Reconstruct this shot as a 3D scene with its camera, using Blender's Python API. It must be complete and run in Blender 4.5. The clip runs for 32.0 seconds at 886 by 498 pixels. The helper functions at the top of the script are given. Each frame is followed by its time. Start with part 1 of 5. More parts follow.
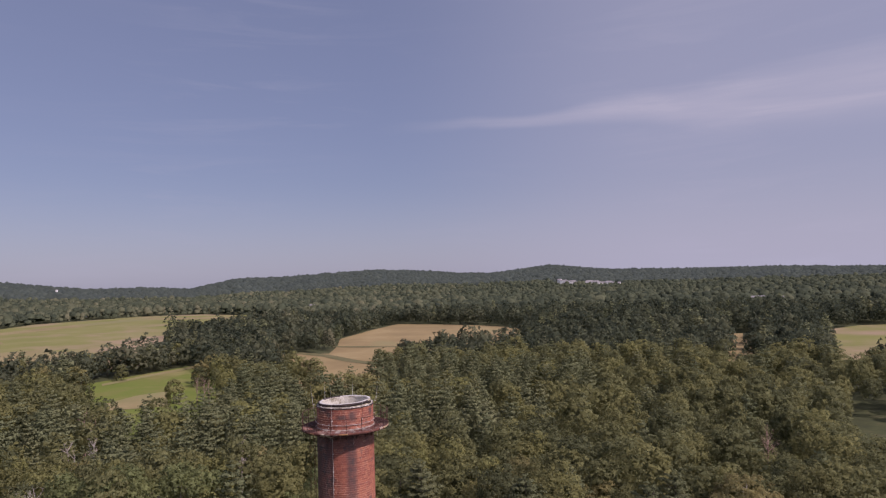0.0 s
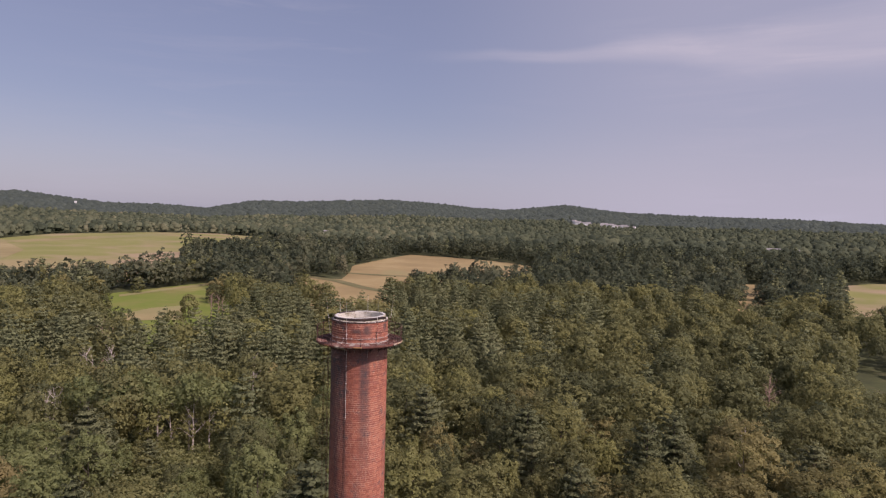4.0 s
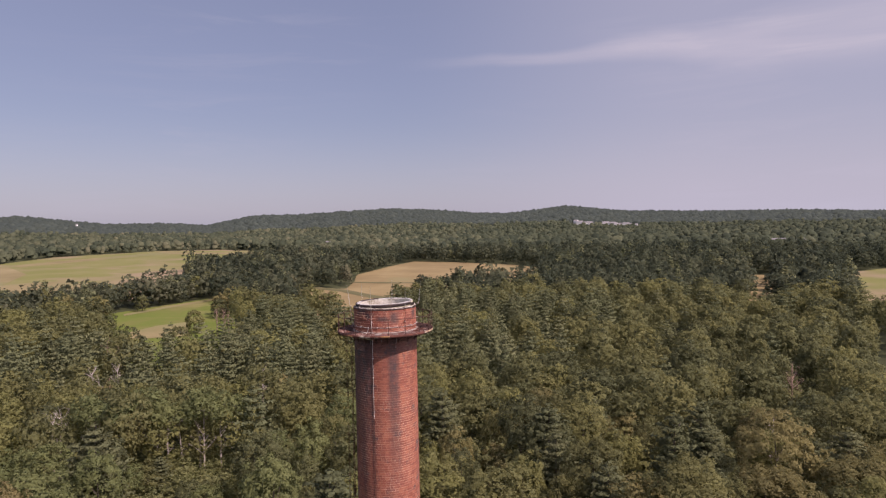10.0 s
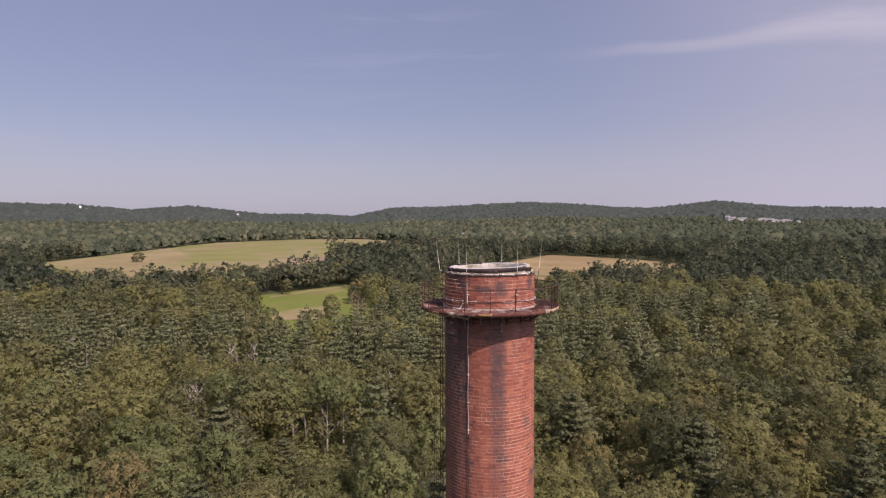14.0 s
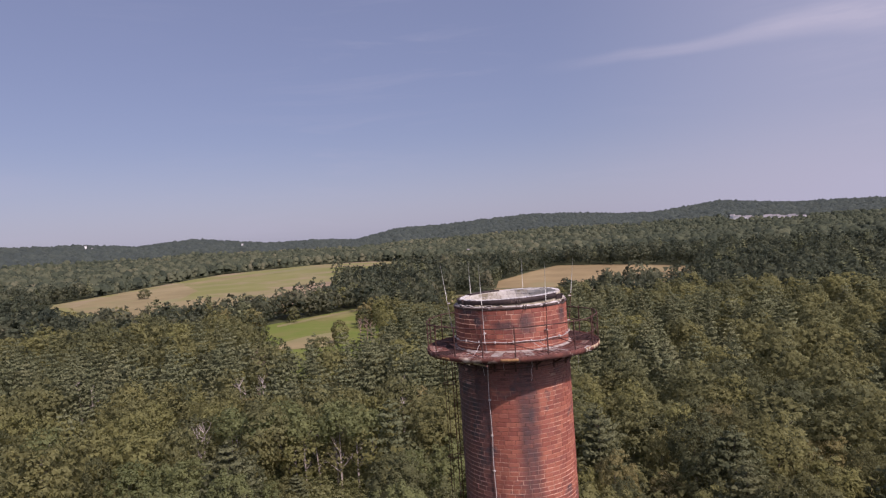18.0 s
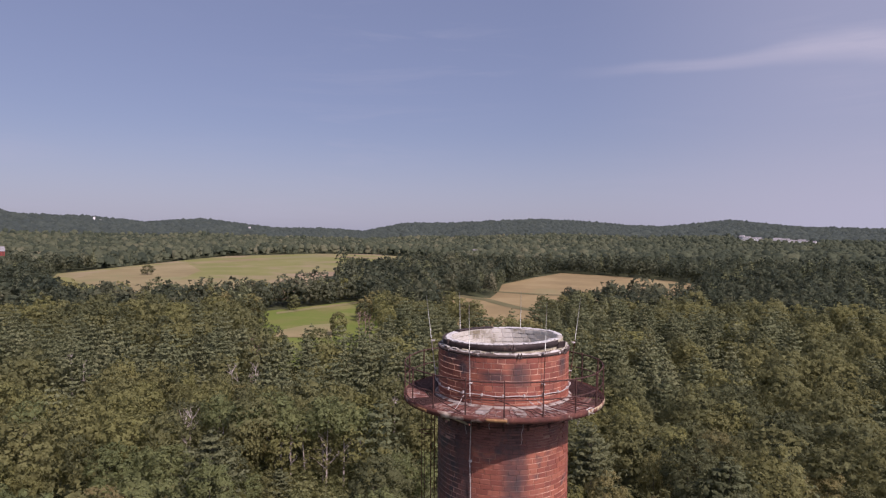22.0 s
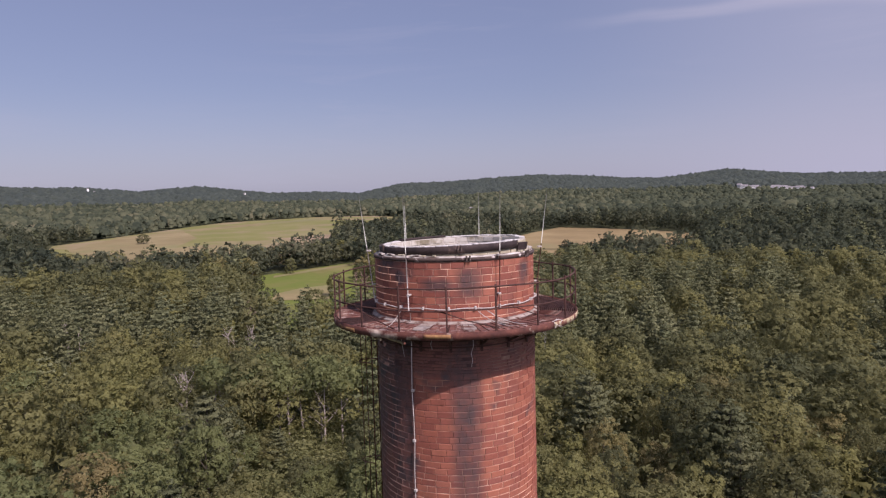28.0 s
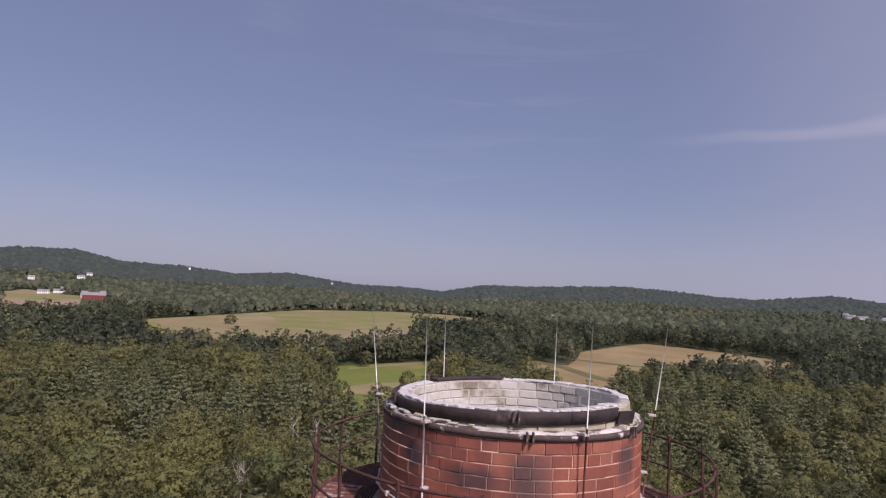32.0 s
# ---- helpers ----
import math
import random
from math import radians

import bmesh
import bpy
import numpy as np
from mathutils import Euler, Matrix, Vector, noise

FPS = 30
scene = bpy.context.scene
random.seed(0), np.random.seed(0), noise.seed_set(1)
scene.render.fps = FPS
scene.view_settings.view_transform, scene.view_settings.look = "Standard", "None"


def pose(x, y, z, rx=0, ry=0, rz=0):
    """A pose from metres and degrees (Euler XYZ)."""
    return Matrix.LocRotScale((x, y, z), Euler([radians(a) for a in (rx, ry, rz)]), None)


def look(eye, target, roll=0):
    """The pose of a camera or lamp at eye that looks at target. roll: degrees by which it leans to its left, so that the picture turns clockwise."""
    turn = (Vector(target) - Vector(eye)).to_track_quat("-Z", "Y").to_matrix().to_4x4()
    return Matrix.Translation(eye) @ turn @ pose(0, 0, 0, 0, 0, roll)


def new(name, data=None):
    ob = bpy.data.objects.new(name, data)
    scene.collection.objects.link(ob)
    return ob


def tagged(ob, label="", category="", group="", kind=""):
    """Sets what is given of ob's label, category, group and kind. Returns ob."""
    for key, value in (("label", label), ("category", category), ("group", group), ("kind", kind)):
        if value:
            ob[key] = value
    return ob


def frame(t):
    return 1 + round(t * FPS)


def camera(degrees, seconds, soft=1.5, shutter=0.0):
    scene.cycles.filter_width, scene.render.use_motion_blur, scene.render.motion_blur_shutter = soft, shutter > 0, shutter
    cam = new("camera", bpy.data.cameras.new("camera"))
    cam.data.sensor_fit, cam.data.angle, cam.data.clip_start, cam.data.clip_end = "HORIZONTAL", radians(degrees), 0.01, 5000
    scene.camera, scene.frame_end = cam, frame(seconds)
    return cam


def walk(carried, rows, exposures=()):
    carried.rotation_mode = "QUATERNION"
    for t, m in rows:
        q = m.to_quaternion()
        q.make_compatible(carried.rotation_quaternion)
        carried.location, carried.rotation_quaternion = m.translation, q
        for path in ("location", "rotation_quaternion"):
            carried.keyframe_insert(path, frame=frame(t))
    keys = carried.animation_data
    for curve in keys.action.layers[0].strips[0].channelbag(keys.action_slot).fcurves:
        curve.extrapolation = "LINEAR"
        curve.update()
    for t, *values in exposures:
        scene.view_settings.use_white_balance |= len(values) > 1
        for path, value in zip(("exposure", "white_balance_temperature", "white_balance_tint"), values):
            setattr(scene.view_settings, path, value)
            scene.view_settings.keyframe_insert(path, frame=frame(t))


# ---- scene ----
cam = camera(68.6, 32.0, soft=1.25)
# seconds, eye, then yaw, pitch and roll in degrees
ROWS = [
    (0.0, 0.637, -1.080, 58.650, 0.801, 3.185, -1.887),
    (0.5, 0.932, -2.572, 58.537, 1.364, 3.120, 1.078),
    (1.0, 1.201, -3.252, 57.801, -1.281, -1.270, -2.383),
    (1.5, 0.968, -2.668, 57.666, 0.887, -3.025, -2.264),
    (2.0, 0.782, -1.854, 57.538, -0.025, 0.516, -4.211),
    (2.5, 0.493, -0.110, 57.264, 1.607, -2.429, 1.101),
    (4.5, 0.078, -0.575, 57.983, 2.082, -2.679, 1.553),
    (5.0, -0.187, -0.702, 57.874, 1.943, -2.738, 1.371),
    (5.5, -0.673, 0.265, 57.489, 2.306, -2.358, 1.575),
    (6.0, -1.198, 1.623, 56.849, 2.758, -2.359, -0.147),
    (6.5, -1.649, 1.580, 56.661, 2.748, -2.532, -1.464),
    (7.0, -2.045, 2.118, 56.125, 3.513, -5.515, -4.860),
    (7.5, -2.116, 2.029, 55.820, 2.091, -3.653, -4.283),
    (8.0, -2.209, 2.410, 55.663, 2.547, -2.421, -3.482),
    (8.5, -2.148, 2.842, 55.612, 2.382, -2.508, -3.505),
    (9.0, -2.030, 3.671, 55.369, 2.401, -3.800, -3.279),
    (9.5, -1.739, 3.447, 55.740, 2.167, -3.984, -2.207),
    (10.0, -1.435, 3.143, 56.103, 2.258, -2.052, -1.138),
    (10.5, -1.023, 3.045, 56.495, 1.815, -2.036, -0.285),
    (11.0, -0.712, 3.534, 56.651, 1.619, -1.310, -0.212),
    (11.5, -0.657, 5.625, 56.409, 2.102, -1.186, -0.036),
    (12.0, -1.204, 9.224, 55.578, 8.490, -0.501, 0.466),
    (12.5, -1.326, 10.864, 54.919, 13.758, -3.745, 1.188),
    (13.0, -1.195, 11.036, 54.687, 12.760, -4.214, 2.650),
    (13.5, -1.500, 12.121, 54.165, 15.965, -6.872, 0.802),
    (14.0, -1.703, 13.653, 53.819, 14.245, -2.440, -0.258),
    (14.5, -2.017, 14.519, 53.663, 14.909, -1.014, 0.005),
    (16.5, -2.777, 16.340, 53.711, 15.061, -0.561, -3.766),
    (17.0, -2.902, 16.998, 53.786, 15.172, -0.506, -3.287),
    (17.5, -2.918, 17.542, 53.840, 15.209, -0.659, -4.440),
    (18.0, -2.855, 18.197, 53.933, 14.675, -0.900, -3.946),
    (18.5, -2.709, 18.599, 54.068, 14.866, -0.779, -3.507),
    (19.0, -2.492, 18.907, 54.222, 14.558, -0.432, -3.093),
    (19.5, -2.334, 19.383, 54.214, 14.555, -1.096, 0.084),
    (20.0, -2.238, 19.711, 54.203, 14.516, -1.947, 1.385),
    (20.5, -2.280, 20.085, 54.201, 14.257, -1.873, 1.200),
    (21.0, -2.474, 20.369, 54.338, 14.843, -2.400, 1.024),
    (21.5, -2.759, 20.638, 54.518, 15.002, -1.407, 0.809),
    (22.0, -3.085, 20.862, 54.656, 15.225, -1.069, 0.481),
    (22.5, -3.461, 21.026, 54.710, 15.437, -1.225, -2.742),
    (23.0, -3.740, 21.018, 54.668, 15.631, -0.237, -4.593),
    (23.5, -4.005, 21.537, 54.360, 15.359, -1.220, -4.205),
    (24.0, -4.164, 21.854, 54.037, 14.320, -0.638, -3.911),
    (24.5, -4.279, 22.235, 53.781, 14.678, -0.985, -3.870),
    (26.5, -3.908, 23.345, 53.182, 14.060, -0.628, -3.996),
    (27.0, -3.499, 23.572, 53.168, 13.620, -0.990, -3.157),
    (27.5, -3.056, 23.777, 53.122, 13.909, -2.104, -1.499),
    (28.0, -2.615, 24.036, 53.104, 15.099, -4.618, -1.601),
    (28.5, -2.170, 24.456, 53.067, 14.025, -4.068, 0.672),
    (29.0, -1.946, 24.828, 53.065, 19.388, -3.322, 2.102),
    (29.5, -1.810, 25.431, 53.121, 20.090, -3.542, 3.381),
    (30.0, -1.838, 26.022, 53.248, 20.198, -3.701, 2.736),
    (30.5, -2.059, 26.766, 53.334, 20.786, -3.420, 3.166),
    (31.0, -2.412, 27.437, 53.393, 20.977, -1.150, 3.469),
    (31.5, -2.948, 28.223, 53.331, 21.397, -1.240, 3.097),
    (32.0, -3.549, 28.755, 53.368, 22.400, 4.240, 2.998),
]
walk(cam, [(t, pose(x, y, z, 90 + pitch, 0, yaw) @ pose(0, 0, 0, 0, 0, roll)) for t, x, y, z, yaw, pitch, roll in ROWS],
     exposures=[(0.0, 0.12, 6520, 33), (2.0, 0.29, 6800, 33), (5.0, 0.31, 6900, 32), (6.5, 0.42, 6950, 32), (12.0, 0.36, 6950, 32), (13.0, 0.40, 6950, 32), (17.0, 0.28, 6500, 33), (24.0, 0.25, 6450, 32), (31.0, 0.32, 6420, 32), (32.0, 0.10, 6380, 32)])

# ---- light ----
SUN_AZ, SUN_EL = radians(126.0), radians(46.5)      # azimuth from +y towards +x
sun_way = Vector((math.sin(SUN_AZ) * math.cos(SUN_EL), math.cos(SUN_AZ) * math.cos(SUN_EL), math.sin(SUN_EL)))
sun = new("sun", bpy.data.lights.new("sun", "SUN"))
sun.data.energy, sun.data.angle, sun.data.color = 3.75, radians(0.53), (1.0, 0.93, 0.84)
sun.matrix_world = look(sun_way * 300, (0, 0, 0))


def nodes_of(tree):
    """Short forms to add and join nodes of a tree."""
    tree.nodes.clear()

    def add(kind, **values):
        node = tree.nodes.new("ShaderNode" + kind)
        for key, value in values.items():
            if key in node.inputs:
                node.inputs[key].default_value = value
            else:
                setattr(node, key, value)
        return node

    def join(a, b):
        tree.links.new(a, b)

    return add, join


def ramp(add, stops):
    node = add("ValToRGB")
    els = node.color_ramp.elements
    while len(els) < len(stops):
        els.new(0.5)
    for el, (at, col) in zip(els, stops):
        el.position = at
        el.color = (*col, 1) if len(col) == 3 else col
    return node


def make_sky():
    world = bpy.data.worlds.new("sky")
    scene.world = world
    world.use_nodes = True
    add, join = nodes_of(world.node_tree)
    sky = add("TexSky", sky_type="NISHITA", sun_disc=False, sun_elevation=SUN_EL, sun_rotation=SUN_AZ, altitude=60.0,
              air_density=1.0, dust_density=1.2, ozone_density=1.6)
    coord = add("TexCoord")
    part_xyz = add("SeparateXYZ")
    join(coord.outputs["Generated"], part_xyz.inputs[0])
    # long thin cirrus: noise stretched along slanting streaks
    turn = add("Mapping", Rotation=(0.0, radians(-7.0), radians(8.0)), Scale=(1.6, 1.6, 15.0))
    join(coord.outputs["Generated"], turn.inputs[0])
    wisps = add("TexNoise", Scale=2.1, Detail=7.0, Roughness=0.62, Distortion=0.5)
    join(turn.outputs[0], wisps.inputs["Vector"])
    broad = add("TexNoise", Scale=2.4, Detail=2.0)
    join(coord.outputs["Generated"], broad.inputs["Vector"])
    thin = ramp(add, [(0.50, (0, 0, 0)), (0.78, (1, 1, 1))])
    join(wisps.outputs["Fac"], thin.inputs[0])
    where = ramp(add, [(0.42, (0, 0, 0)), (0.68, (1, 1, 1))])
    join(broad.outputs["Fac"], where.inputs[0])
    # one bright band of cirrus that climbs towards the sun's side
    band = add("VectorMath", operation="DOT_PRODUCT")
    band.inputs[1].default_value = (-0.070, -0.236, 0.969)
    join(coord.outputs["Generated"], band.inputs[0])
    wav = add("TexNoise", Scale=3.2, Detail=3.0, Roughness=0.45)
    join(coord.outputs["Generated"], wav.inputs["Vector"])
    shift = add("Math", operation="MULTIPLY_ADD")
    shift.inputs[1].default_value, shift.inputs[2].default_value = 0.055, -0.0275
    join(wav.outputs["Fac"], shift.inputs[0])
    off = add("Math", operation="ADD")
    join(band.outputs["Value"], off.inputs[0])
    join(shift.outputs[0], off.inputs[1])
    bell = add("MapRange", interpolation_type="SMOOTHERSTEP")
    far = add("Math", operation="ABSOLUTE")
    join(off.outputs[0], far.inputs[0])
    bell.inputs["From Max"].default_value = 0.0
    spread = add("MapRange", interpolation_type="SMOOTHSTEP")
    spread.inputs["From Min"].default_value, spread.inputs["From Max"].default_value = 0.08, 0.62
    spread.inputs["To Min"].default_value, spread.inputs["To Max"].default_value = 0.013, 0.070
    join(part_xyz.outputs["X"], spread.inputs["Value"])
    join(spread.outputs[0], bell.inputs["From Min"])
    join(far.outputs[0], bell.inputs["Value"])
    side = add("MapRange", interpolation_type="SMOOTHSTEP")
    side.inputs["From Min"].default_value, side.inputs["From Max"].default_value = -0.12, 0.34
    join(part_xyz.outputs["X"], side.inputs["Value"])
    streak = add("Math", operation="MULTIPLY")
    join(bell.outputs[0], streak.inputs[0])
    onset = add("MapRange", interpolation_type="SMOOTHSTEP")
    onset.inputs["From Min"].default_value, onset.inputs["From Max"].default_value = -0.13, 0.14
    join(part_xyz.outputs["X"], onset.inputs["Value"])
    join(onset.outputs[0], streak.inputs[1])
    soft = add("Math", operation="MULTIPLY")
    join(thin.outputs[0], soft.inputs[0])
    join(where.outputs[0], soft.inputs[1])
    veil = add("Math", operation="MULTIPLY")          # milky veil low on the sun's side
    veil.inputs[1].default_value = 0.44
    join(side.outputs[0], veil.inputs[0])
    s1 = add("Math", operation="MULTIPLY_ADD")
    s1.inputs[1].default_value = 0.30
    join(soft.outputs[0], s1.inputs[0])
    join(veil.outputs[0], s1.inputs[2])
    s3 = add("Math", operation="ADD")
    s3.inputs[1].default_value = 0.06                 # thin high haze everywhere
    join(s1.outputs[0], s3.inputs[0])
    low = add("MapRange", interpolation_type="SMOOTHSTEP")     # pale haze along the horizon
    low.inputs["From Min"].default_value, low.inputs["From Max"].default_value = 0.17, 0.0
    low.inputs["To Max"].default_value = 0.42
    join(part_xyz.outputs["Z"], low.inputs["Value"])
    s4 = add("Math", operation="ADD")
    join(s3.outputs[0], s4.inputs[0])
    join(low.outputs[0], s4.inputs[1])
    torn = add("Math", operation="MULTIPLY")
    join(streak.outputs[0], torn.inputs[0])
    join(wisps.outputs["Fac"], torn.inputs[1])
    s2 = add("Math", operation="MULTIPLY_ADD", use_clamp=True)
    s2.inputs[1].default_value = 0.85
    join(torn.outputs[0], s2.inputs[0])
    join(s4.outputs[0], s2.inputs[2])
    flat = add("MixRGB", Fac=0.45)         # high thin haze evens out the blue
    flat.inputs["Color2"].default_value = (2.62, 3.30, 4.85, 1)
    join(sky.outputs[0], flat.inputs["Color1"])
    mix = add("MixRGB")
    # thin cloud set brighter towards the sun, out of view, to fill dark gaps
    to_sun = add("VectorMath", operation="DOT_PRODUCT")
    to_sun.inputs[1].default_value = sun_way
    join(coord.outputs["Generated"], to_sun.inputs[0])
    near_sun = add("MapRange", interpolation_type="SMOOTHSTEP")
    near_sun.inputs["From Min"].default_value, near_sun.inputs["From Max"].default_value = 0.45, 1.0
    near_sun.inputs["To Min"].default_value, near_sun.inputs["To Max"].default_value = 1.0, 5.0
    join(to_sun.outputs["Value"], near_sun.inputs["Value"])
    cloud = add("VectorMath", operation="SCALE")
    cloud.inputs[0].default_value = (4.75, 5.2, 6.15)
    join(near_sun.outputs[0], cloud.inputs["Scale"])
    join(cloud.outputs[0], mix.inputs["Color2"])
    join(s2.outputs[0], mix.inputs["Fac"])
    join(flat.outputs[0], mix.inputs["Color1"])
    back = add("Background", Strength=0.075)
    join(mix.outputs[0], back.inputs["Color"])
    join(back.outputs[0], add("OutputWorld").inputs["Surface"])


make_sky()


# ---- materials ----
CX, CY, R, RIM_Z, DECK_Z, DECK_R = -5.882, 36.981, 1.62, 51.935, 50.762, 2.488
def mat_base(name):
    m = bpy.data.materials.new(name)
    m.use_nodes = True
    add, join = nodes_of(m.node_tree)
    return m, add, join


def surface(name, stops, scale=4.0, rough=0.85, metal=0.0, bump=0.3, bump_scale=30.0, spots=None, vary=0.0, spec=0.3):
    """Noise-coloured surface: broad stains, fine grain, bump; spots = (colour, scale, low, high); vary = per-object change."""
    m, add, join = mat_base(name)
    coord = add("TexCoord")
    n1 = add("TexNoise", Scale=scale, Detail=7.0, Roughness=0.65)
    join(coord.outputs["Object"], n1.inputs["Vector"])
    r = ramp(add, stops)
    join(n1.outputs["Fac"], r.inputs[0])
    col = r.outputs[0]
    if spots:
        n2 = add("TexNoise", Scale=spots[1], Detail=5.0, Roughness=0.6)
        join(coord.outputs["Object"], n2.inputs["Vector"])
        mask = ramp(add, [(spots[2], (0, 0, 0)), (spots[3], (1, 1, 1))])
        join(n2.outputs["Fac"], mask.inputs[0])
        mx = add("MixRGB")
        mx.inputs["Color2"].default_value = (*spots[0], 1)
        join(mask.outputs[0], mx.inputs["Fac"])
        join(col, mx.inputs["Color1"])
        col = mx.outputs[0]
    if vary:
        info = add("ObjectInfo")
        mr = add("MapRange")
        mr.inputs["To Min"].default_value, mr.inputs["To Max"].default_value = 1 - vary, 1 + vary
        join(info.outputs["Random"], mr.inputs["Value"])
        hsv = add("HueSaturation")
        join(mr.outputs[0], hsv.inputs["Value"])
        join(col, hsv.inputs["Color"])
        col = hsv.outputs[0]
    b = add("BsdfPrincipled", Roughness=rough, Metallic=metal)
    b.inputs["Specular IOR Level"].default_value = spec
    join(col, b.inputs["Base Color"])
    n3 = add("TexNoise", Scale=bump_scale, Detail=5.0)
    join(coord.outputs["Object"], n3.inputs["Vector"])
    bp = add("Bump", Strength=bump, Distance=0.02)
    join(n3.outputs["Fac"], bp.inputs["Height"])
    join(bp.outputs[0], b.inputs["Normal"])
    join(b.outputs[0], add("OutputMaterial").inputs["Surface"])
    return m


def foliage(name, stops, by_attribute=False, grain=1.6, through_light=0.50, gaps=0.19, speck=0.14):
    """Sprays of leaves: colour by tree (attribute or object), mottled inside the crown, translucent, with gaps between the leaves."""
    m, add, join = mat_base(name)
    if by_attribute:
        pick = add("Attribute", attribute_name="tint").outputs["Fac"]
    else:
        pick = add("ObjectInfo").outputs["Random"]
    r = ramp(add, stops)
    join(pick, r.inputs[0])
    geo = add("NewGeometry")
    n = add("TexNoise", Scale=grain, Detail=4.0, Roughness=0.7)
    join(geo.outputs["Position"], n.inputs["Vector"])
    mr = add("MapRange")
    mr.inputs["From Min"].default_value, mr.inputs["From Max"].default_value = 0.25, 0.75
    mr.inputs["To Min"].default_value, mr.inputs["To Max"].default_value = 0.80, 1.22
    join(n.outputs["Fac"], mr.inputs["Value"])
    isl = add("MapRange")
    isl.inputs["To Min"].default_value, isl.inputs["To Max"].default_value = 1 - speck, 1 + speck
    join(geo.outputs["Random Per Island"], isl.inputs["Value"])
    mul = add("Math", operation="MULTIPLY")
    join(mr.outputs[0], mul.inputs[0])
    join(isl.outputs[0], mul.inputs[1])
    hsv = add("HueSaturation")
    join(mul.outputs[0], hsv.inputs["Value"])
    join(r.outputs[0], hsv.inputs["Color"])
    b = add("BsdfPrincipled", Roughness=0.85)
    b.inputs["Specular IOR Level"].default_value = 0.08
    join(hsv.outputs[0], b.inputs["Base Color"])
    tr = add("BsdfTranslucent")
    join(hsv.outputs[0], tr.inputs["Color"])
    mx = add("MixShader", Fac=through_light)
    join(b.outputs[0], mx.inputs[1])
    join(tr.outputs[0], mx.inputs[2])
    last = mx
    if gaps:
        last = add("MixShader", Fac=gaps)
        join(mx.outputs[0], last.inputs[1])
        join(add("BsdfTransparent").outputs[0], last.inputs[2])
    join(last.outputs[0], add("OutputMaterial").inputs["Surface"])
    return m


BROAD = [(0.0, (0.103, 0.114, 0.060)), (0.25, (0.161, 0.167, 0.078)), (0.60, (0.211, 0.206, 0.086)), (0.85, (0.238, 0.237, 0.091)), (1.0, (0.272, 0.227, 0.106))]
# BROAD made darker and bluer: the trees' shade sides and haze put into the colour
BROAD_FAR = [(0.0, (0.046, 0.059, 0.041)), (0.40, (0.085, 0.101, 0.062)), (0.80, (0.138, 0.147, 0.087)), (1.0, (0.184, 0.178, 0.109))]
PINE = [(0.0, (0.132, 0.147, 0.076)), (0.5, (0.158, 0.171, 0.088)), (1.0, (0.183, 0.190, 0.098))]
leaf_near = foliage("leaf_near", BROAD)
leaf_pale = foliage("leaf_pale", [(0.0, (0.172, 0.198, 0.086)), (1.0, (0.222, 0.240, 0.100))])
leaf_glade = foliage("leaf_glade", [(0.0, (0.18, 0.195, 0.082)), (1.0, (0.25, 0.25, 0.110))], True)
# darker olive leaves for half the near trees at x > 4
leaf_olive = foliage("leaf_olive", [(0.0, (0.121, 0.127, 0.060)), (0.6, (0.172, 0.168, 0.072)), (1.0, (0.216, 0.190, 0.086))])
leaf_mid = foliage("leaf_mid", BROAD, True, 0.9, 0.5, 0.16)
leaf_far = foliage("leaf_far", BROAD_FAR, True, 0.25, 0.4, 0.0, 0.05)
leaf_middle = foliage("leaf_middle", BROAD_FAR, True, 0.4, 0.5, 0.12, 0.06)
pine_near = foliage("pine_needles_near", [(at, tuple(0.82 * c for c in col)) for at, col in PINE], False, 2.0, 0.34, 0.08)
pine_far = foliage("pine_needles_far", PINE, True, 0.8, 0.30, 0.04, 0.12)
# haze of the far hills put into the leaf colour: duller and bluer
leaf_hill_haze = foliage("leaf_hill_haze", [(0.0, (0.046, 0.059, 0.053)), (1.0, (0.062, 0.076, 0.061))], True, 0.05, 0.1, 0.0)
bark = surface("bark", [(0.3, (0.05, 0.04, 0.03)), (0.7, (0.14, 0.115, 0.09))], 6, 0.95)
red_bark = surface("red_bark", [(0.3, (0.20, 0.13, 0.10)), (0.7, (0.34, 0.235, 0.19))], 5, 0.95)
dead_bark = surface("dead_bark", [(0.3, (0.25, 0.21, 0.18)), (0.7, (0.46, 0.41, 0.36))], 5, 0.95)
forest_floor = surface("forest_floor", [(0.3, (0.030, 0.034, 0.014)), (0.55, (0.052, 0.060, 0.022)), (0.75, (0.09, 0.075, 0.04))], 0.12, 1.0, bump=0.0)
grass_field = surface("grass_field", [(0.30, (0.090, 0.128, 0.018)), (0.5, (0.114, 0.142, 0.024)), (0.70, (0.148, 0.140, 0.042))], 0.035, 1.0, bump=0.0, spots=((0.256, 0.200, 0.096), 0.015, 0.55, 0.75))
ditch_grass = surface("ditch_grass", [(0.30, (0.085, 0.085, 0.035)), (0.70, (0.140, 0.120, 0.055))], 0.08, 1.0, bump=0.0)
hay_field = surface("hay_field", [(0.30, (0.133, 0.144, 0.036)), (0.50, (0.166, 0.164, 0.049)), (0.70, (0.211, 0.184, 0.083))], 0.012, 1.0, bump=0.0, spots=((0.248, 0.184, 0.113), 0.0055, 0.50, 0.60))
stubble_field = surface("stubble_field", [(0.30, (0.180, 0.131, 0.061)), (0.55, (0.234, 0.173, 0.080)), (0.72, (0.280, 0.218, 0.109))], 0.02, 1.0, bump=0.0, spots=((0.204, 0.176, 0.081), 0.012, 0.56, 0.70))
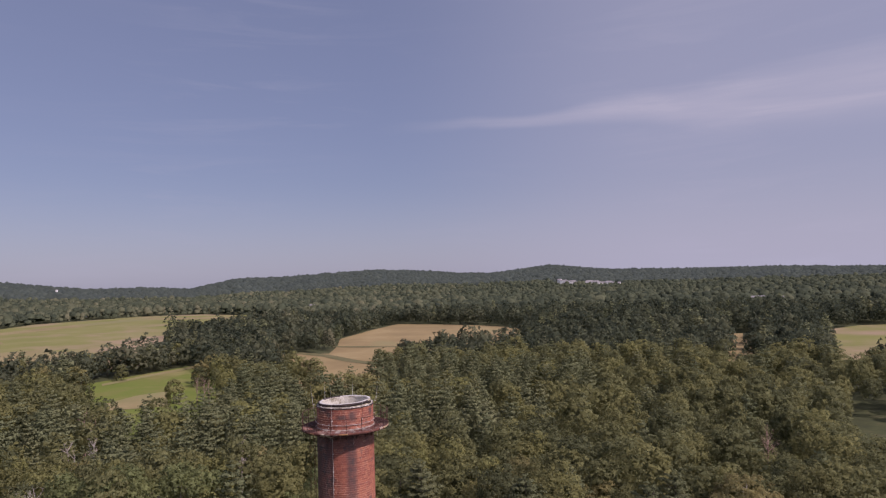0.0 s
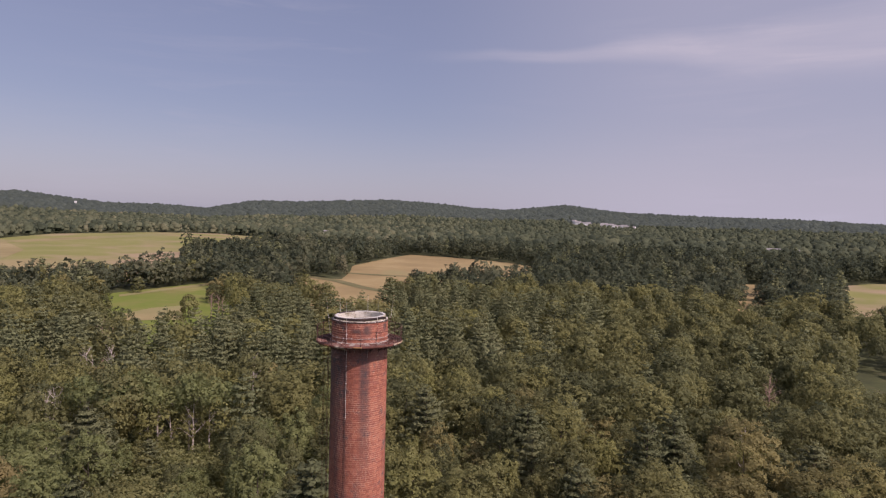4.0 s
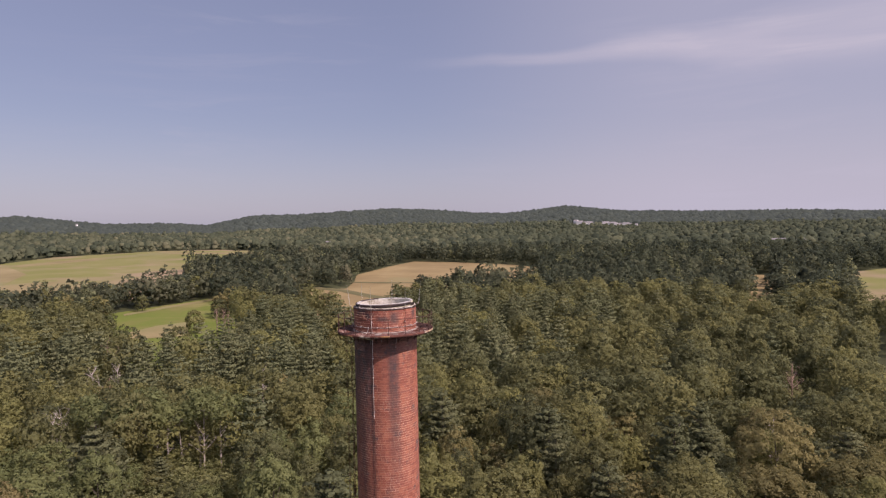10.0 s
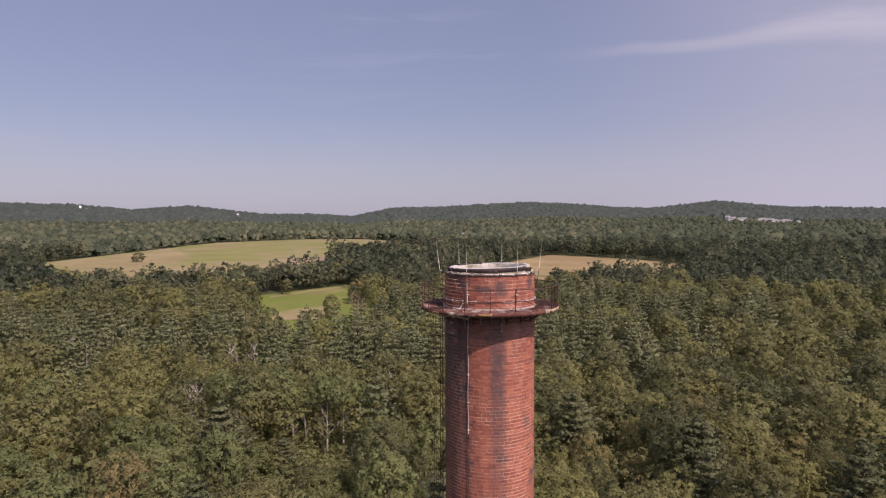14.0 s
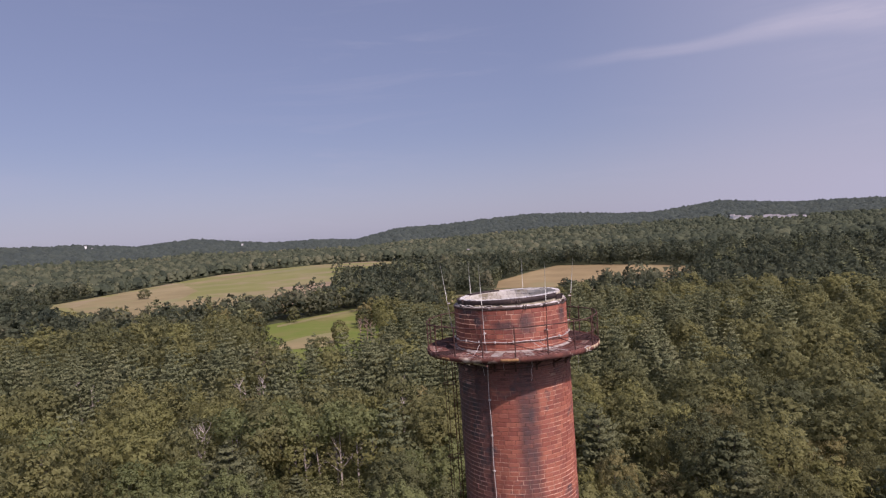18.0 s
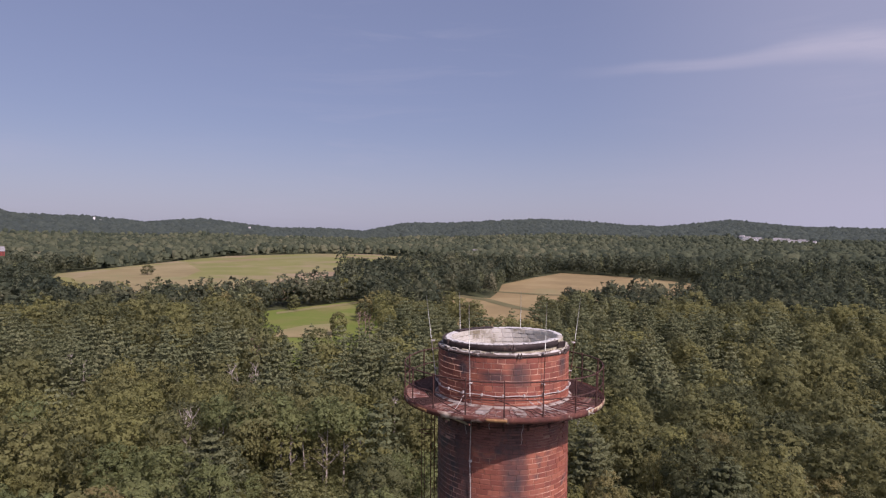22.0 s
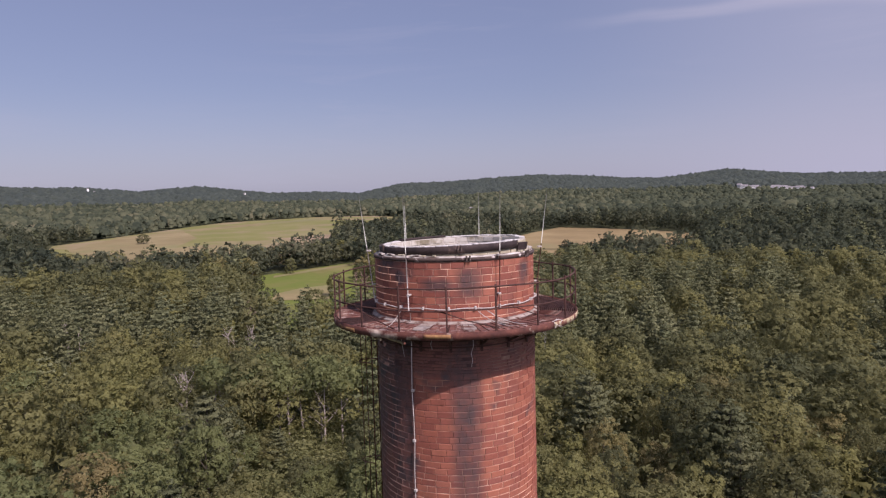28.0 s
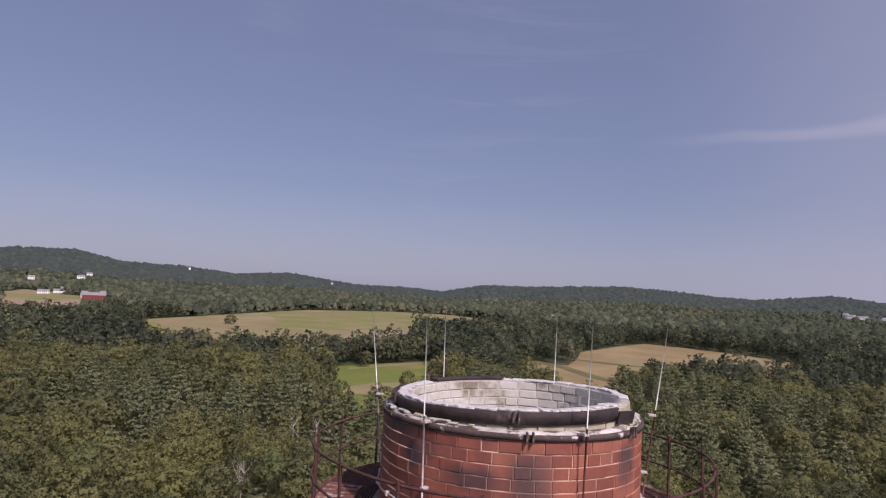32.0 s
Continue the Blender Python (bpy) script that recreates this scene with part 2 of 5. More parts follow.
straw_field = surface("straw_field", [(0.30, (0.175, 0.138, 0.063)), (0.55, (0.223, 0.180, 0.085)), (0.72, (0.276, 0.226, 0.120))], 0.02, 1.0, bump=0.0, spots=((0.175, 0.170, 0.069), 0.009, 0.52, 0.64))
pale_road = surface("pale_road", [(0.3, (0.40, 0.37, 0.34)), (0.7, (0.52, 0.49, 0.45))], 0.3, 0.95)
rust = surface("rust", [(0.3, (0.060, 0.026, 0.021)), (0.55, (0.125, 0.048, 0.036)), (0.75, (0.22, 0.095, 0.062))], 5.0, 0.9, 0.1, spots=((0.52, 0.43, 0.34), 2.2, 0.57, 0.70))
rust_bar = surface("rust_bar", [(0.3, (0.040, 0.021, 0.018)), (0.6, (0.095, 0.046, 0.037)), (0.8, (0.17, 0.095, 0.072))], 9.0, 0.85, 0.15)
rust_streaked = surface("rust_streaked", [(0.3, (0.075, 0.032, 0.025)), (0.55, (0.145, 0.056, 0.042)), (0.75, (0.25, 0.115, 0.078))], 4.0, 0.9, 0.05, spots=((0.62, 0.55, 0.50), 2.6, 0.52, 0.66))
dark_iron = surface("dark_iron", [(0.3, (0.038, 0.029, 0.027)), (0.7, (0.125, 0.086, 0.072))], 6.0, 0.8, 0.2, spots=((0.55, 0.50, 0.47), 5.0, 0.60, 0.66))
black_iron = surface("black_iron", [(0.3, (0.022, 0.017, 0.017)), (0.7, (0.066, 0.046, 0.042))], 5.0, 0.75, 0.15, spots=((0.16, 0.11, 0.09), 3.0, 0.60, 0.72))
limed_cap = surface("limed_cap", [(0.3, (0.384, 0.366, 0.338)), (0.6, (0.504, 0.491, 0.465))], 3.0, 0.95, spots=((0.106, 0.078, 0.064), 2.6, 0.58, 0.66))
limed_stone = surface("limed_stone", [(0.3, (0.246, 0.219, 0.184)), (0.5, (0.459, 0.429, 0.384)), (0.75, (0.656, 0.632, 0.600))], 3.5, 0.95, spots=((0.090, 0.065, 0.054), 4.2, 0.48, 0.57))
cream_brick = surface("cream_brick", [(0.3, (0.30, 0.26, 0.18)), (0.6, (0.44, 0.40, 0.29)), (0.8, (0.60, 0.57, 0.48))], 3.0, 0.95, spots=((0.12, 0.10, 0.07), 3.0, 0.56, 0.66))
lining_brick = surface("lining_brick", [(0.3, (0.422, 0.390, 0.324)), (0.6, (0.543, 0.516, 0.458))], 4.0, 0.9, spots=((0.196, 0.169, 0.113), 1.8, 0.54, 0.68), vary=0.12)
lining_joint = surface("lining_joint", [(0.3, (0.22, 0.20, 0.17)), (0.7, (0.40, 0.37, 0.32))], 6.0, 0.95)
soot_inside = surface("soot_inside", [(0.3, (0.05, 0.045, 0.04)), (0.7, (0.16, 0.14, 0.12))], 2.0, 0.95)
cable_grey = surface("cable_grey", [(0.3, (0.34, 0.30, 0.27)), (0.7, (0.58, 0.53, 0.49))], 8.0, 0.7, 0.1)
rod_metal = surface("rod_metal", [(0.3, (0.42, 0.42, 0.36)), (0.7, (0.62, 0.62, 0.56))], 8.0, 0.5, 0.4)
white_wall = surface("white_wall", [(0.3, (0.70, 0.69, 0.67)), (0.7, (0.82, 0.81, 0.79))], 0.5, 0.8)
gravel = surface("gravel", [(0.3, (0.20, 0.18, 0.155)), (0.7, (0.31, 0.28, 0.24))], 1.2, 0.98, bump=0.6, bump_scale=12.0)
red_wall = surface("red_wall", [(0.3, (0.17, 0.040, 0.034)), (0.7, (0.23, 0.062, 0.050))], 0.5, 0.9)
roof_grey = surface("roof_grey", [(0.3, (0.16, 0.15, 0.15)), (0.7, (0.28, 0.27, 0.27))], 0.5, 0.8)
window_dark = surface("window_dark", [(0.3, (0.02, 0.022, 0.028)), (0.7, (0.04, 0.045, 0.05))], 1.0, 0.2, spec=0.5)


def soot_dark_amount(add, join, geo):
    """How dark the chimney is at a place: a soot streak down the shaft, blotches on the head, one side darker near the
    top, and a darker ring under the deck.
    """
    rel = add("VectorMath", operation="SUBTRACT")
    rel.inputs[1].default_value = (CX, CY, 0)
    join(geo.outputs["Position"], rel.inputs[0])
    axes = add("SeparateXYZ")
    join(rel.outputs[0], axes.inputs[0])
    neg = add("Math", operation="MULTIPLY")
    neg.inputs[1].default_value = -1.0
    join(axes.outputs["Y"], neg.inputs[0])
    ang = add("Math", operation="ARCTAN2")
    join(axes.outputs["X"], ang.inputs[0])
    join(neg.outputs[0], ang.inputs[1])
    rag = add("TexNoise", Scale=3.0, Detail=5.0, Roughness=0.7)
    join(geo.outputs["Position"], rag.inputs["Vector"])
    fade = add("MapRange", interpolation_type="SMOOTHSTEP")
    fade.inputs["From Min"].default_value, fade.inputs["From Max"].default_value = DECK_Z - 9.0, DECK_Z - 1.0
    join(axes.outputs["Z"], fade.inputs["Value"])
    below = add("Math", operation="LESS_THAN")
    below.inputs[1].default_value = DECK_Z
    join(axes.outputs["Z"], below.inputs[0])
    darkest = None
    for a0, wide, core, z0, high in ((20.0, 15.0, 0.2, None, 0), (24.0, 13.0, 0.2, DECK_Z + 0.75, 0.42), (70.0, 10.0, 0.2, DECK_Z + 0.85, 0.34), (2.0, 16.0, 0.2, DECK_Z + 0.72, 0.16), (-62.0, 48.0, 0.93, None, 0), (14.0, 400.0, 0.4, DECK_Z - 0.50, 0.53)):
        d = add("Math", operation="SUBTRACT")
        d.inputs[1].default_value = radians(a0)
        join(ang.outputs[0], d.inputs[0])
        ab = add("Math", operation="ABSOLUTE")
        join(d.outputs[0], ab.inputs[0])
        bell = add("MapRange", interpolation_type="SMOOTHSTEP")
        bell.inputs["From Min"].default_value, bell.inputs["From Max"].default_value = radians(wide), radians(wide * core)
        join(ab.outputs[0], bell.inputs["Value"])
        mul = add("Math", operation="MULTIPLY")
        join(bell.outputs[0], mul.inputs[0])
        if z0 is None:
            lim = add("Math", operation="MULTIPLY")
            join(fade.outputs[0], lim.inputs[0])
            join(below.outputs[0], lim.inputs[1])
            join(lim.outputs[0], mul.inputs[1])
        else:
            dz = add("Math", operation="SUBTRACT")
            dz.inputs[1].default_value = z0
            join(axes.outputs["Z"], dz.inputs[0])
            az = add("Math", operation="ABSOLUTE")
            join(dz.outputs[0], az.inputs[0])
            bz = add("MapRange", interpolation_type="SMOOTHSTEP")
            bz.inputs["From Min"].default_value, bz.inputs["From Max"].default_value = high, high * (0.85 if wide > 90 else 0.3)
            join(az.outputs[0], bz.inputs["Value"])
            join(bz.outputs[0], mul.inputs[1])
        if wide > 90:                  # weaker, all round just under the deck
            weaker = add("Math", operation="MULTIPLY")
            weaker.inputs[1].default_value = 0.55
            join(mul.outputs[0], weaker.inputs[0])
            mul = weaker
        if darkest is None:
            darkest = mul.outputs[0]
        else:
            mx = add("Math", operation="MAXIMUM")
            join(darkest, mx.inputs[0])
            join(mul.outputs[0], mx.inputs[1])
            darkest = mx.outputs[0]
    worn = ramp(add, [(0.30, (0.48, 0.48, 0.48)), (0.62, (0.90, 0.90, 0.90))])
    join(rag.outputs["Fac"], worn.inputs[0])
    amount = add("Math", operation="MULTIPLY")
    join(darkest, amount.inputs[0])
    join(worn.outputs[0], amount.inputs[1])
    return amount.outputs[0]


def brick_material():
    """Glazed red radial brick: colour by brick, grain, soot in broad vertical runs and dark blotches, a darker ring
    under the deck.
    """
    m, add, join = mat_base("red_brick")
    geo = add("NewGeometry")
    info = add("ObjectInfo")
    rnd = add("Math", operation="ADD")
    join(info.outputs["Random"], rnd.inputs[0])
    join(geo.outputs["Random Per Island"], rnd.inputs[1])
    fr = add("Math", operation="FRACT")
    join(rnd.outputs[0], fr.inputs[0])
    r = ramp(add, [(0.0, (0.220, 0.069, 0.047)), (0.45, (0.282, 0.093, 0.059)), (0.8, (0.332, 0.119, 0.073)), (1.0, (0.240, 0.082, 0.059))])
    join(fr.outputs[0], r.inputs[0])
    grain = add("TexNoise", Scale=26.0, Detail=6.0, Roughness=0.7)
    join(geo.outputs["Position"], grain.inputs["Vector"])
    g = add("MapRange")
    g.inputs["To Min"].default_value, g.inputs["To Max"].default_value = 0.7, 1.3
    join(grain.outputs["Fac"], g.inputs["Value"])
    hsv = add("HueSaturation")
    join(g.outputs[0], hsv.inputs["Value"])
    join(r.outputs[0], hsv.inputs["Color"])
    # soot runs, long downwards
    mp = add("Mapping", Scale=(1.0, 1.0, 0.09))
    join(geo.outputs["Position"], mp.inputs[0])
    runs = add("TexNoise", Scale=1.7, Detail=4.0, Roughness=0.6)
    join(mp.outputs[0], runs.inputs["Vector"])
    rm = ramp(add, [(0.48, (0, 0, 0)), (0.68, (0.48, 0.48, 0.48))])
    join(runs.outputs["Fac"], rm.inputs[0])
    m1 = add("MixRGB")
    m1.inputs["Color2"].default_value = (0.060, 0.034, 0.034, 1)
    join(rm.outputs[0], m1.inputs["Fac"])
    join(hsv.outputs[0], m1.inputs["Color1"])
    blot = add("TexNoise", Scale=1.5, Detail=3.0)
    join(geo.outputs["Position"], blot.inputs["Vector"])
    bm_ = ramp(add, [(0.60, (0, 0, 0)), (0.70, (0.8, 0.8, 0.8))])
    join(blot.outputs["Fac"], bm_.inputs[0])
    m2 = add("MixRGB")
    m2.inputs["Color2"].default_value = (0.055, 0.050, 0.055, 1)
    join(bm_.outputs[0], m2.inputs["Fac"])
    join(m1.outputs[0], m2.inputs["Color1"])
    amount = soot_dark_amount(add, join, geo)
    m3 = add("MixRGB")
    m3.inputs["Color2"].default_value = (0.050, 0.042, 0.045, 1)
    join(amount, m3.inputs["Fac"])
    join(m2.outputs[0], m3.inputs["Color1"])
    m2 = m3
    b = add("BsdfPrincipled", Roughness=0.62)
    b.inputs["Specular IOR Level"].default_value = 0.35
    join(m2.outputs[0], b.inputs["Base Color"])
    bp = add("Bump", Strength=0.35, Distance=0.006)
    join(grain.outputs["Fac"], bp.inputs["Height"])
    join(bp.outputs[0], b.inputs["Normal"])
    join(b.outputs[0], add("OutputMaterial").inputs["Surface"])
    return m


def mortar_material():
    """Joints: pale where rain has washed them, brick-dark elsewhere, sooty in the streaks, darker under the deck."""
    m, add, join = mat_base("mortar")
    geo = add("NewGeometry")
    broad = add("TexNoise", Scale=0.75, Detail=5.0, Roughness=0.65)
    join(geo.outputs["Position"], broad.inputs["Vector"])
    fine = add("TexNoise", Scale=7.0, Detail=4.0)
    join(geo.outputs["Position"], fine.inputs["Vector"])
    both = add("Math", operation="MULTIPLY_ADD")
    both.inputs[1].default_value = 0.45
    join(fine.outputs["Fac"], both.inputs[0])
    join(broad.outputs["Fac"], both.inputs[2])
    r = ramp(add, [(0.56, (0.165, 0.068, 0.050)), (0.68, (0.34, 0.185, 0.125)), (0.86, (0.54, 0.36, 0.26))])
    up = add("SeparateXYZ")                # the head was repointed paler
    join(geo.outputs["Position"], up.inputs[0])
    head = add("MapRange")
    head.inputs["From Min"].default_value, head.inputs["From Max"].default_value = DECK_Z - 0.1, DECK_Z + 0.1
    head.inputs["To Min"].default_value, head.inputs["To Max"].default_value = -0.10, 0.13
    join(up.outputs["Z"], head.inputs["Value"])
    washed = add("MapRange")               # lower courses, washed clean by rain
    washed.inputs["From Min"].default_value, washed.inputs["From Max"].default_value = DECK_Z - 1.7, DECK_Z - 3.6
    washed.inputs["To Max"].default_value = 0.19
    join(up.outputs["Z"], washed.inputs["Value"])
    zones = add("Math", operation="ADD")
    join(head.outputs[0], zones.inputs[0])
    join(washed.outputs[0], zones.inputs[1])
    total = add("Math", operation="ADD")
    join(both.outputs[0], total.inputs[0])
    join(zones.outputs[0], total.inputs[1])
    join(total.outputs[0], r.inputs[0])
    amount = soot_dark_amount(add, join, geo)
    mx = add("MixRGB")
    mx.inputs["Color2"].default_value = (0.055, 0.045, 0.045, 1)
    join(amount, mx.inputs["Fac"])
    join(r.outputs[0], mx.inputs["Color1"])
    b = add("BsdfPrincipled", Roughness=0.95)
    b.inputs["Specular IOR Level"].default_value = 0.15
    join(mx.outputs[0], b.inputs["Base Color"])
    join(b.outputs[0], add("OutputMaterial").inputs["Surface"])
    return m


def deck_material():
    """Rusted plate with droppings washed outwards in streaks."""
    m, add, join = mat_base("rusted_deck")
    geo = add("NewGeometry")
    rel = add("VectorMath", operation="SUBTRACT")
    rel.inputs[1].default_value = (CX, CY, 0)
    join(geo.outputs["Position"], rel.inputs[0])
    axes = add("SeparateXYZ")
    join(rel.outputs[0], axes.inputs[0])
    ang = add("Math", operation="ARCTAN2")
    join(axes.outputs["X"], ang.inputs[0])
    join(axes.outputs["Y"], ang.inputs[1])
    far = add("VectorMath", operation="LENGTH")
    flat = add("CombineXYZ")
    join(axes.outputs["X"], flat.inputs[0])
    join(axes.outputs["Y"], flat.inputs[1])
    join(flat.outputs[0], far.inputs[0])
    polar = add("CombineXYZ")
    join(ang.outputs[0], polar.inputs[0])
    join(far.outputs["Value"], polar.inputs[1])
    mp = add("Mapping", Scale=(5.0, 2.2, 1.0))
    join(polar.outputs[0], mp.inputs[0])
    streak = add("TexNoise", Scale=2.0, Detail=6.0, Roughness=0.68, Distortion=0.4)
    join(mp.outputs[0], streak.inputs["Vector"])
    grain = add("TexNoise", Scale=7.0, Detail=6.0, Roughness=0.7)
    join(geo.outputs["Position"], grain.inputs["Vector"])
    base = ramp(add, [(0.30, (0.075, 0.032, 0.026)), (0.50, (0.150, 0.058, 0.044)), (0.62, (0.215, 0.088, 0.060)), (0.76, (0.30, 0.155, 0.105))])
    join(grain.outputs["Fac"], base.inputs[0])
    mask = ramp(add, [(0.54, (0, 0, 0)), (0.70, (0.72, 0.72, 0.72))])
    join(streak.outputs["Fac"], mask.inputs[0])
    mx = add("MixRGB")
    mx.inputs["Color2"].default_value = (0.60, 0.53, 0.48, 1)
    join(mask.outputs[0], mx.inputs["Fac"])
    join(base.outputs[0], mx.inputs["Color1"])
    b = add("BsdfPrincipled", Roughness=0.88)
    join(mx.outputs[0], b.inputs["Base Color"])
    bump = add("Bump", Strength=0.35, Distance=0.01)
    join(grain.outputs["Fac"], bump.inputs["Height"])
    join(bump.outputs[0], b.inputs["Normal"])
    join(b.outputs[0], add("OutputMaterial").inputs["Surface"])
    return m


rusted_deck = deck_material()
droppings = surface("droppings", [(0.3, (0.210, 0.163, 0.132)), (0.55, (0.322, 0.272, 0.238)), (0.75, (0.434, 0.388, 0.350))], 5.0, 0.95, spots=((0.098, 0.041, 0.030), 5.5, 0.50, 0.60))
ochre_rust = surface("ochre_rust", [(0.3, (0.16, 0.075, 0.04)), (0.6, (0.34, 0.19, 0.08)), (0.8, (0.46, 0.30, 0.14))], 9.0, 0.9, spots=((0.12, 0.05, 0.035), 6.0, 0.50, 0.58))
pale_flake = surface("pale_flake", [(0.3, (0.34, 0.27, 0.16)), (0.6, (0.50, 0.42, 0.27)), (0.8, (0.62, 0.55, 0.40))], 6.0, 0.9, spots=((0.16, 0.065, 0.045), 4.5, 0.47, 0.56))
red_brick = brick_material()
mortar = mortar_material()


# ---- mesh helpers ----
def part(name, bm, material, parent=None, label=""):
    """Links a bmesh as one mesh object, under parent if given."""
    me = bpy.data.meshes.new(name)
    bm.to_mesh(me)
    bm.free()
    return link_mesh(name, me, material, parent, label)


def link_mesh(name, me, material, parent=None, label=""):
    if material and not me.materials:
        me.materials.append(material)
    ob = new(name, me)
    if parent:
        ob.parent = parent
    if label:
        ob["label"] = label
    return ob


def thing(name, at, label, category, group="", kind=""):
    ob = new(name)
    ob.location = at
    return tagged(ob, label, category, group, kind)


def mesh_np(name, verts, tris, material, tint=None, smooth=False, normals=None):
    """A mesh of triangles from arrays, with a value per vertex if given."""
    me = bpy.data.meshes.new(name)
    nv, nt = len(verts), len(tris)
    me.vertices.add(nv)
    me.vertices.foreach_set("co", np.ascontiguousarray(verts, dtype=np.float32).ravel())
    me.loops.add(nt * 3)
    me.loops.foreach_set("vertex_index", np.ascontiguousarray(tris, dtype=np.int32).ravel())
    me.polygons.add(nt)
    me.polygons.foreach_set("loop_start", np.arange(0, nt * 3, 3, dtype=np.int32))
    me.polygons.foreach_set("use_smooth", np.full(nt, smooth, dtype=bool))
    if tint is not None:
        at = me.attributes.new("tint", "FLOAT", "POINT")
        at.data.foreach_set("value", np.ascontiguousarray(tint, dtype=np.float32))
    me.update(calc_edges=True)
    if normals is not None:
        at = me.attributes.new("custom_normal", "FLOAT_VECTOR", "POINT")
        at.data.foreach_set("vector", np.ascontiguousarray(normals, dtype=np.float32).ravel())
    me.materials.append(material)
    return me


def bm_box(bm, size, m=None):
    made = bmesh.ops.create_cube(bm, size=1.0, matrix=(m or Matrix()) @ Matrix.Diagonal((*size, 1)))
    return made["verts"]


def bm_tube(bm, pts, radii, sides=6, cap=True):
    """A tube along points, one radius a point."""
    rings = []
    pts = [Vector(p) for p in pts]
    for i, p in enumerate(pts):
        way = (pts[min(i + 1, len(pts) - 1)] - pts[max(i - 1, 0)]).normalized()
        side = way.cross(Vector((0, 0, 1)) if abs(way.z) < 0.9 else Vector((1, 0, 0))).normalized()
        other = way.cross(side)
        rings.append([bm.verts.new(p + radii[i] * (math.cos(a) * side + math.sin(a) * other)) for a in (2 * math.pi * k / sides for k in range(sides))])
    for a, b in zip(rings, rings[1:]):
        for k in range(sides):
            f = bm.faces.new((a[k], a[(k + 1) % sides], b[(k + 1) % sides], b[k]))
            f.smooth = True
    if cap:
        bm.faces.new(rings[0])
        bm.faces.new(rings[-1][::-1])
    return rings


def bm_ring(bm, profile, steps=96, a0=0.0, a1=2 * math.pi, smooth=True):
    """A profile of (radius, z) turned about the z axis."""
    full = abs(a1 - a0 - 2 * math.pi) < 1e-6
    n = steps if full else steps + 1
    cols = [[bm.verts.new((r * math.sin(a), -r * math.cos(a), z)) for r, z in profile] for a in (a0 + (a1 - a0) * k / steps for k in range(n))]
    for k in range(steps):
        c0, c1 = cols[k], cols[(k + 1) % n]
        for j in range(len(profile)):
            j2 = (j + 1) % len(profile)
            f = bm.faces.new((c0[j], c1[j], c1[j2], c0[j2]))
            f.smooth = smooth
    if not full:
        bm.faces.new(cols[0])
        bm.faces.new(cols[-1][::-1])


# ---- ground ----
HOUSE = (161.0, 236.0)
SKY_AZ = [-90.0, -59.6, -55.3, -51.4, -48.0, -43.9, -39.5, -35.4, -32.6, -29.6, -25.6, -22.1, -18.4, -14.6, -11.3, -6.9, -2.8, 0.4, 3.5, 5.9, 8.4, 13.1, 19.8, 25.9, 32.0, 36.4, 90.0]
SKY_EL = [0.9, 1.38, 1.99, 2.11, 1.42, 1.38, 1.0, 1.32, 0.99, 0.63, 0.65, 0.44, 1.17, 1.2, 1.38, 1.58, 1.39, 1.09, 0.99, 1.22, 1.54, 0.98, 0.79, 0.73, 0.48, 0.34, 0.8]
RIM_R, TOP_R = 3000.0, 1400.0


def land(x, y):
    """Height of the ground: a level valley that rises to wooded hills all round."""
    x, y = np.asarray(x, float), np.asarray(y, float)
    r = np.hypot(x, y)
    base = np.interp(r, [0, 220, 600, 1000, 1600, 2000, 6000], [0, 0, 10, 20, 27, 31, 31])
    az = np.degrees(np.arctan2(x, y))
    el = np.interp(az, SKY_AZ, SKY_EL, period=None)
    crest = 57 + RIM_R * np.tan(np.radians(el)) - 16
    s = np.clip((r - TOP_R) / (RIM_R - TOP_R), 0, 1)
    s = s * s * (3 - 2 * s)
    lumps = 5 * np.sin(x / 210 + 1.3) * np.sin(y / 260 + 0.4) * np.clip((r - 900) / 700, 0, 1) * (1 - s)
    return base * (1 - s) + crest * s + lumps - np.clip((r - 3400) / 1500, 0, 1) * 40


def build_ground():
    radii = np.concatenate([[0.01], np.linspace(20, 1000, 40), np.linspace(1040, 3400, 50), np.linspace(3480, 4900, 12)])
    n_az = 300
    az = np.linspace(0, 2 * np.pi, n_az, endpoint=False)
    rr, aa = np.meshgrid(radii, az, indexing="ij")
    x, y = rr * np.sin(aa), rr * np.cos(aa)
    v = np.stack([x, y, land(x, y)], -1).reshape(-1, 3)
    i, j = np.meshgrid(np.arange(len(radii) - 1), np.arange(n_az), indexing="ij")
    a, b = i * n_az + j, i * n_az + (j + 1) % n_az
    c, d = a + n_az, b + n_az
    tris = np.concatenate([np.stack([a, b, d], -1).reshape(-1, 3), np.stack([a, d, c], -1).reshape(-1, 3)])[:, ::-1]
    me = mesh_np("ground", v, tris, forest_floor, smooth=True)
    tagged(link_mesh("ground", me, None), "dark leafy forest floor rising to low hills", "ground", kind="structure")


build_ground()

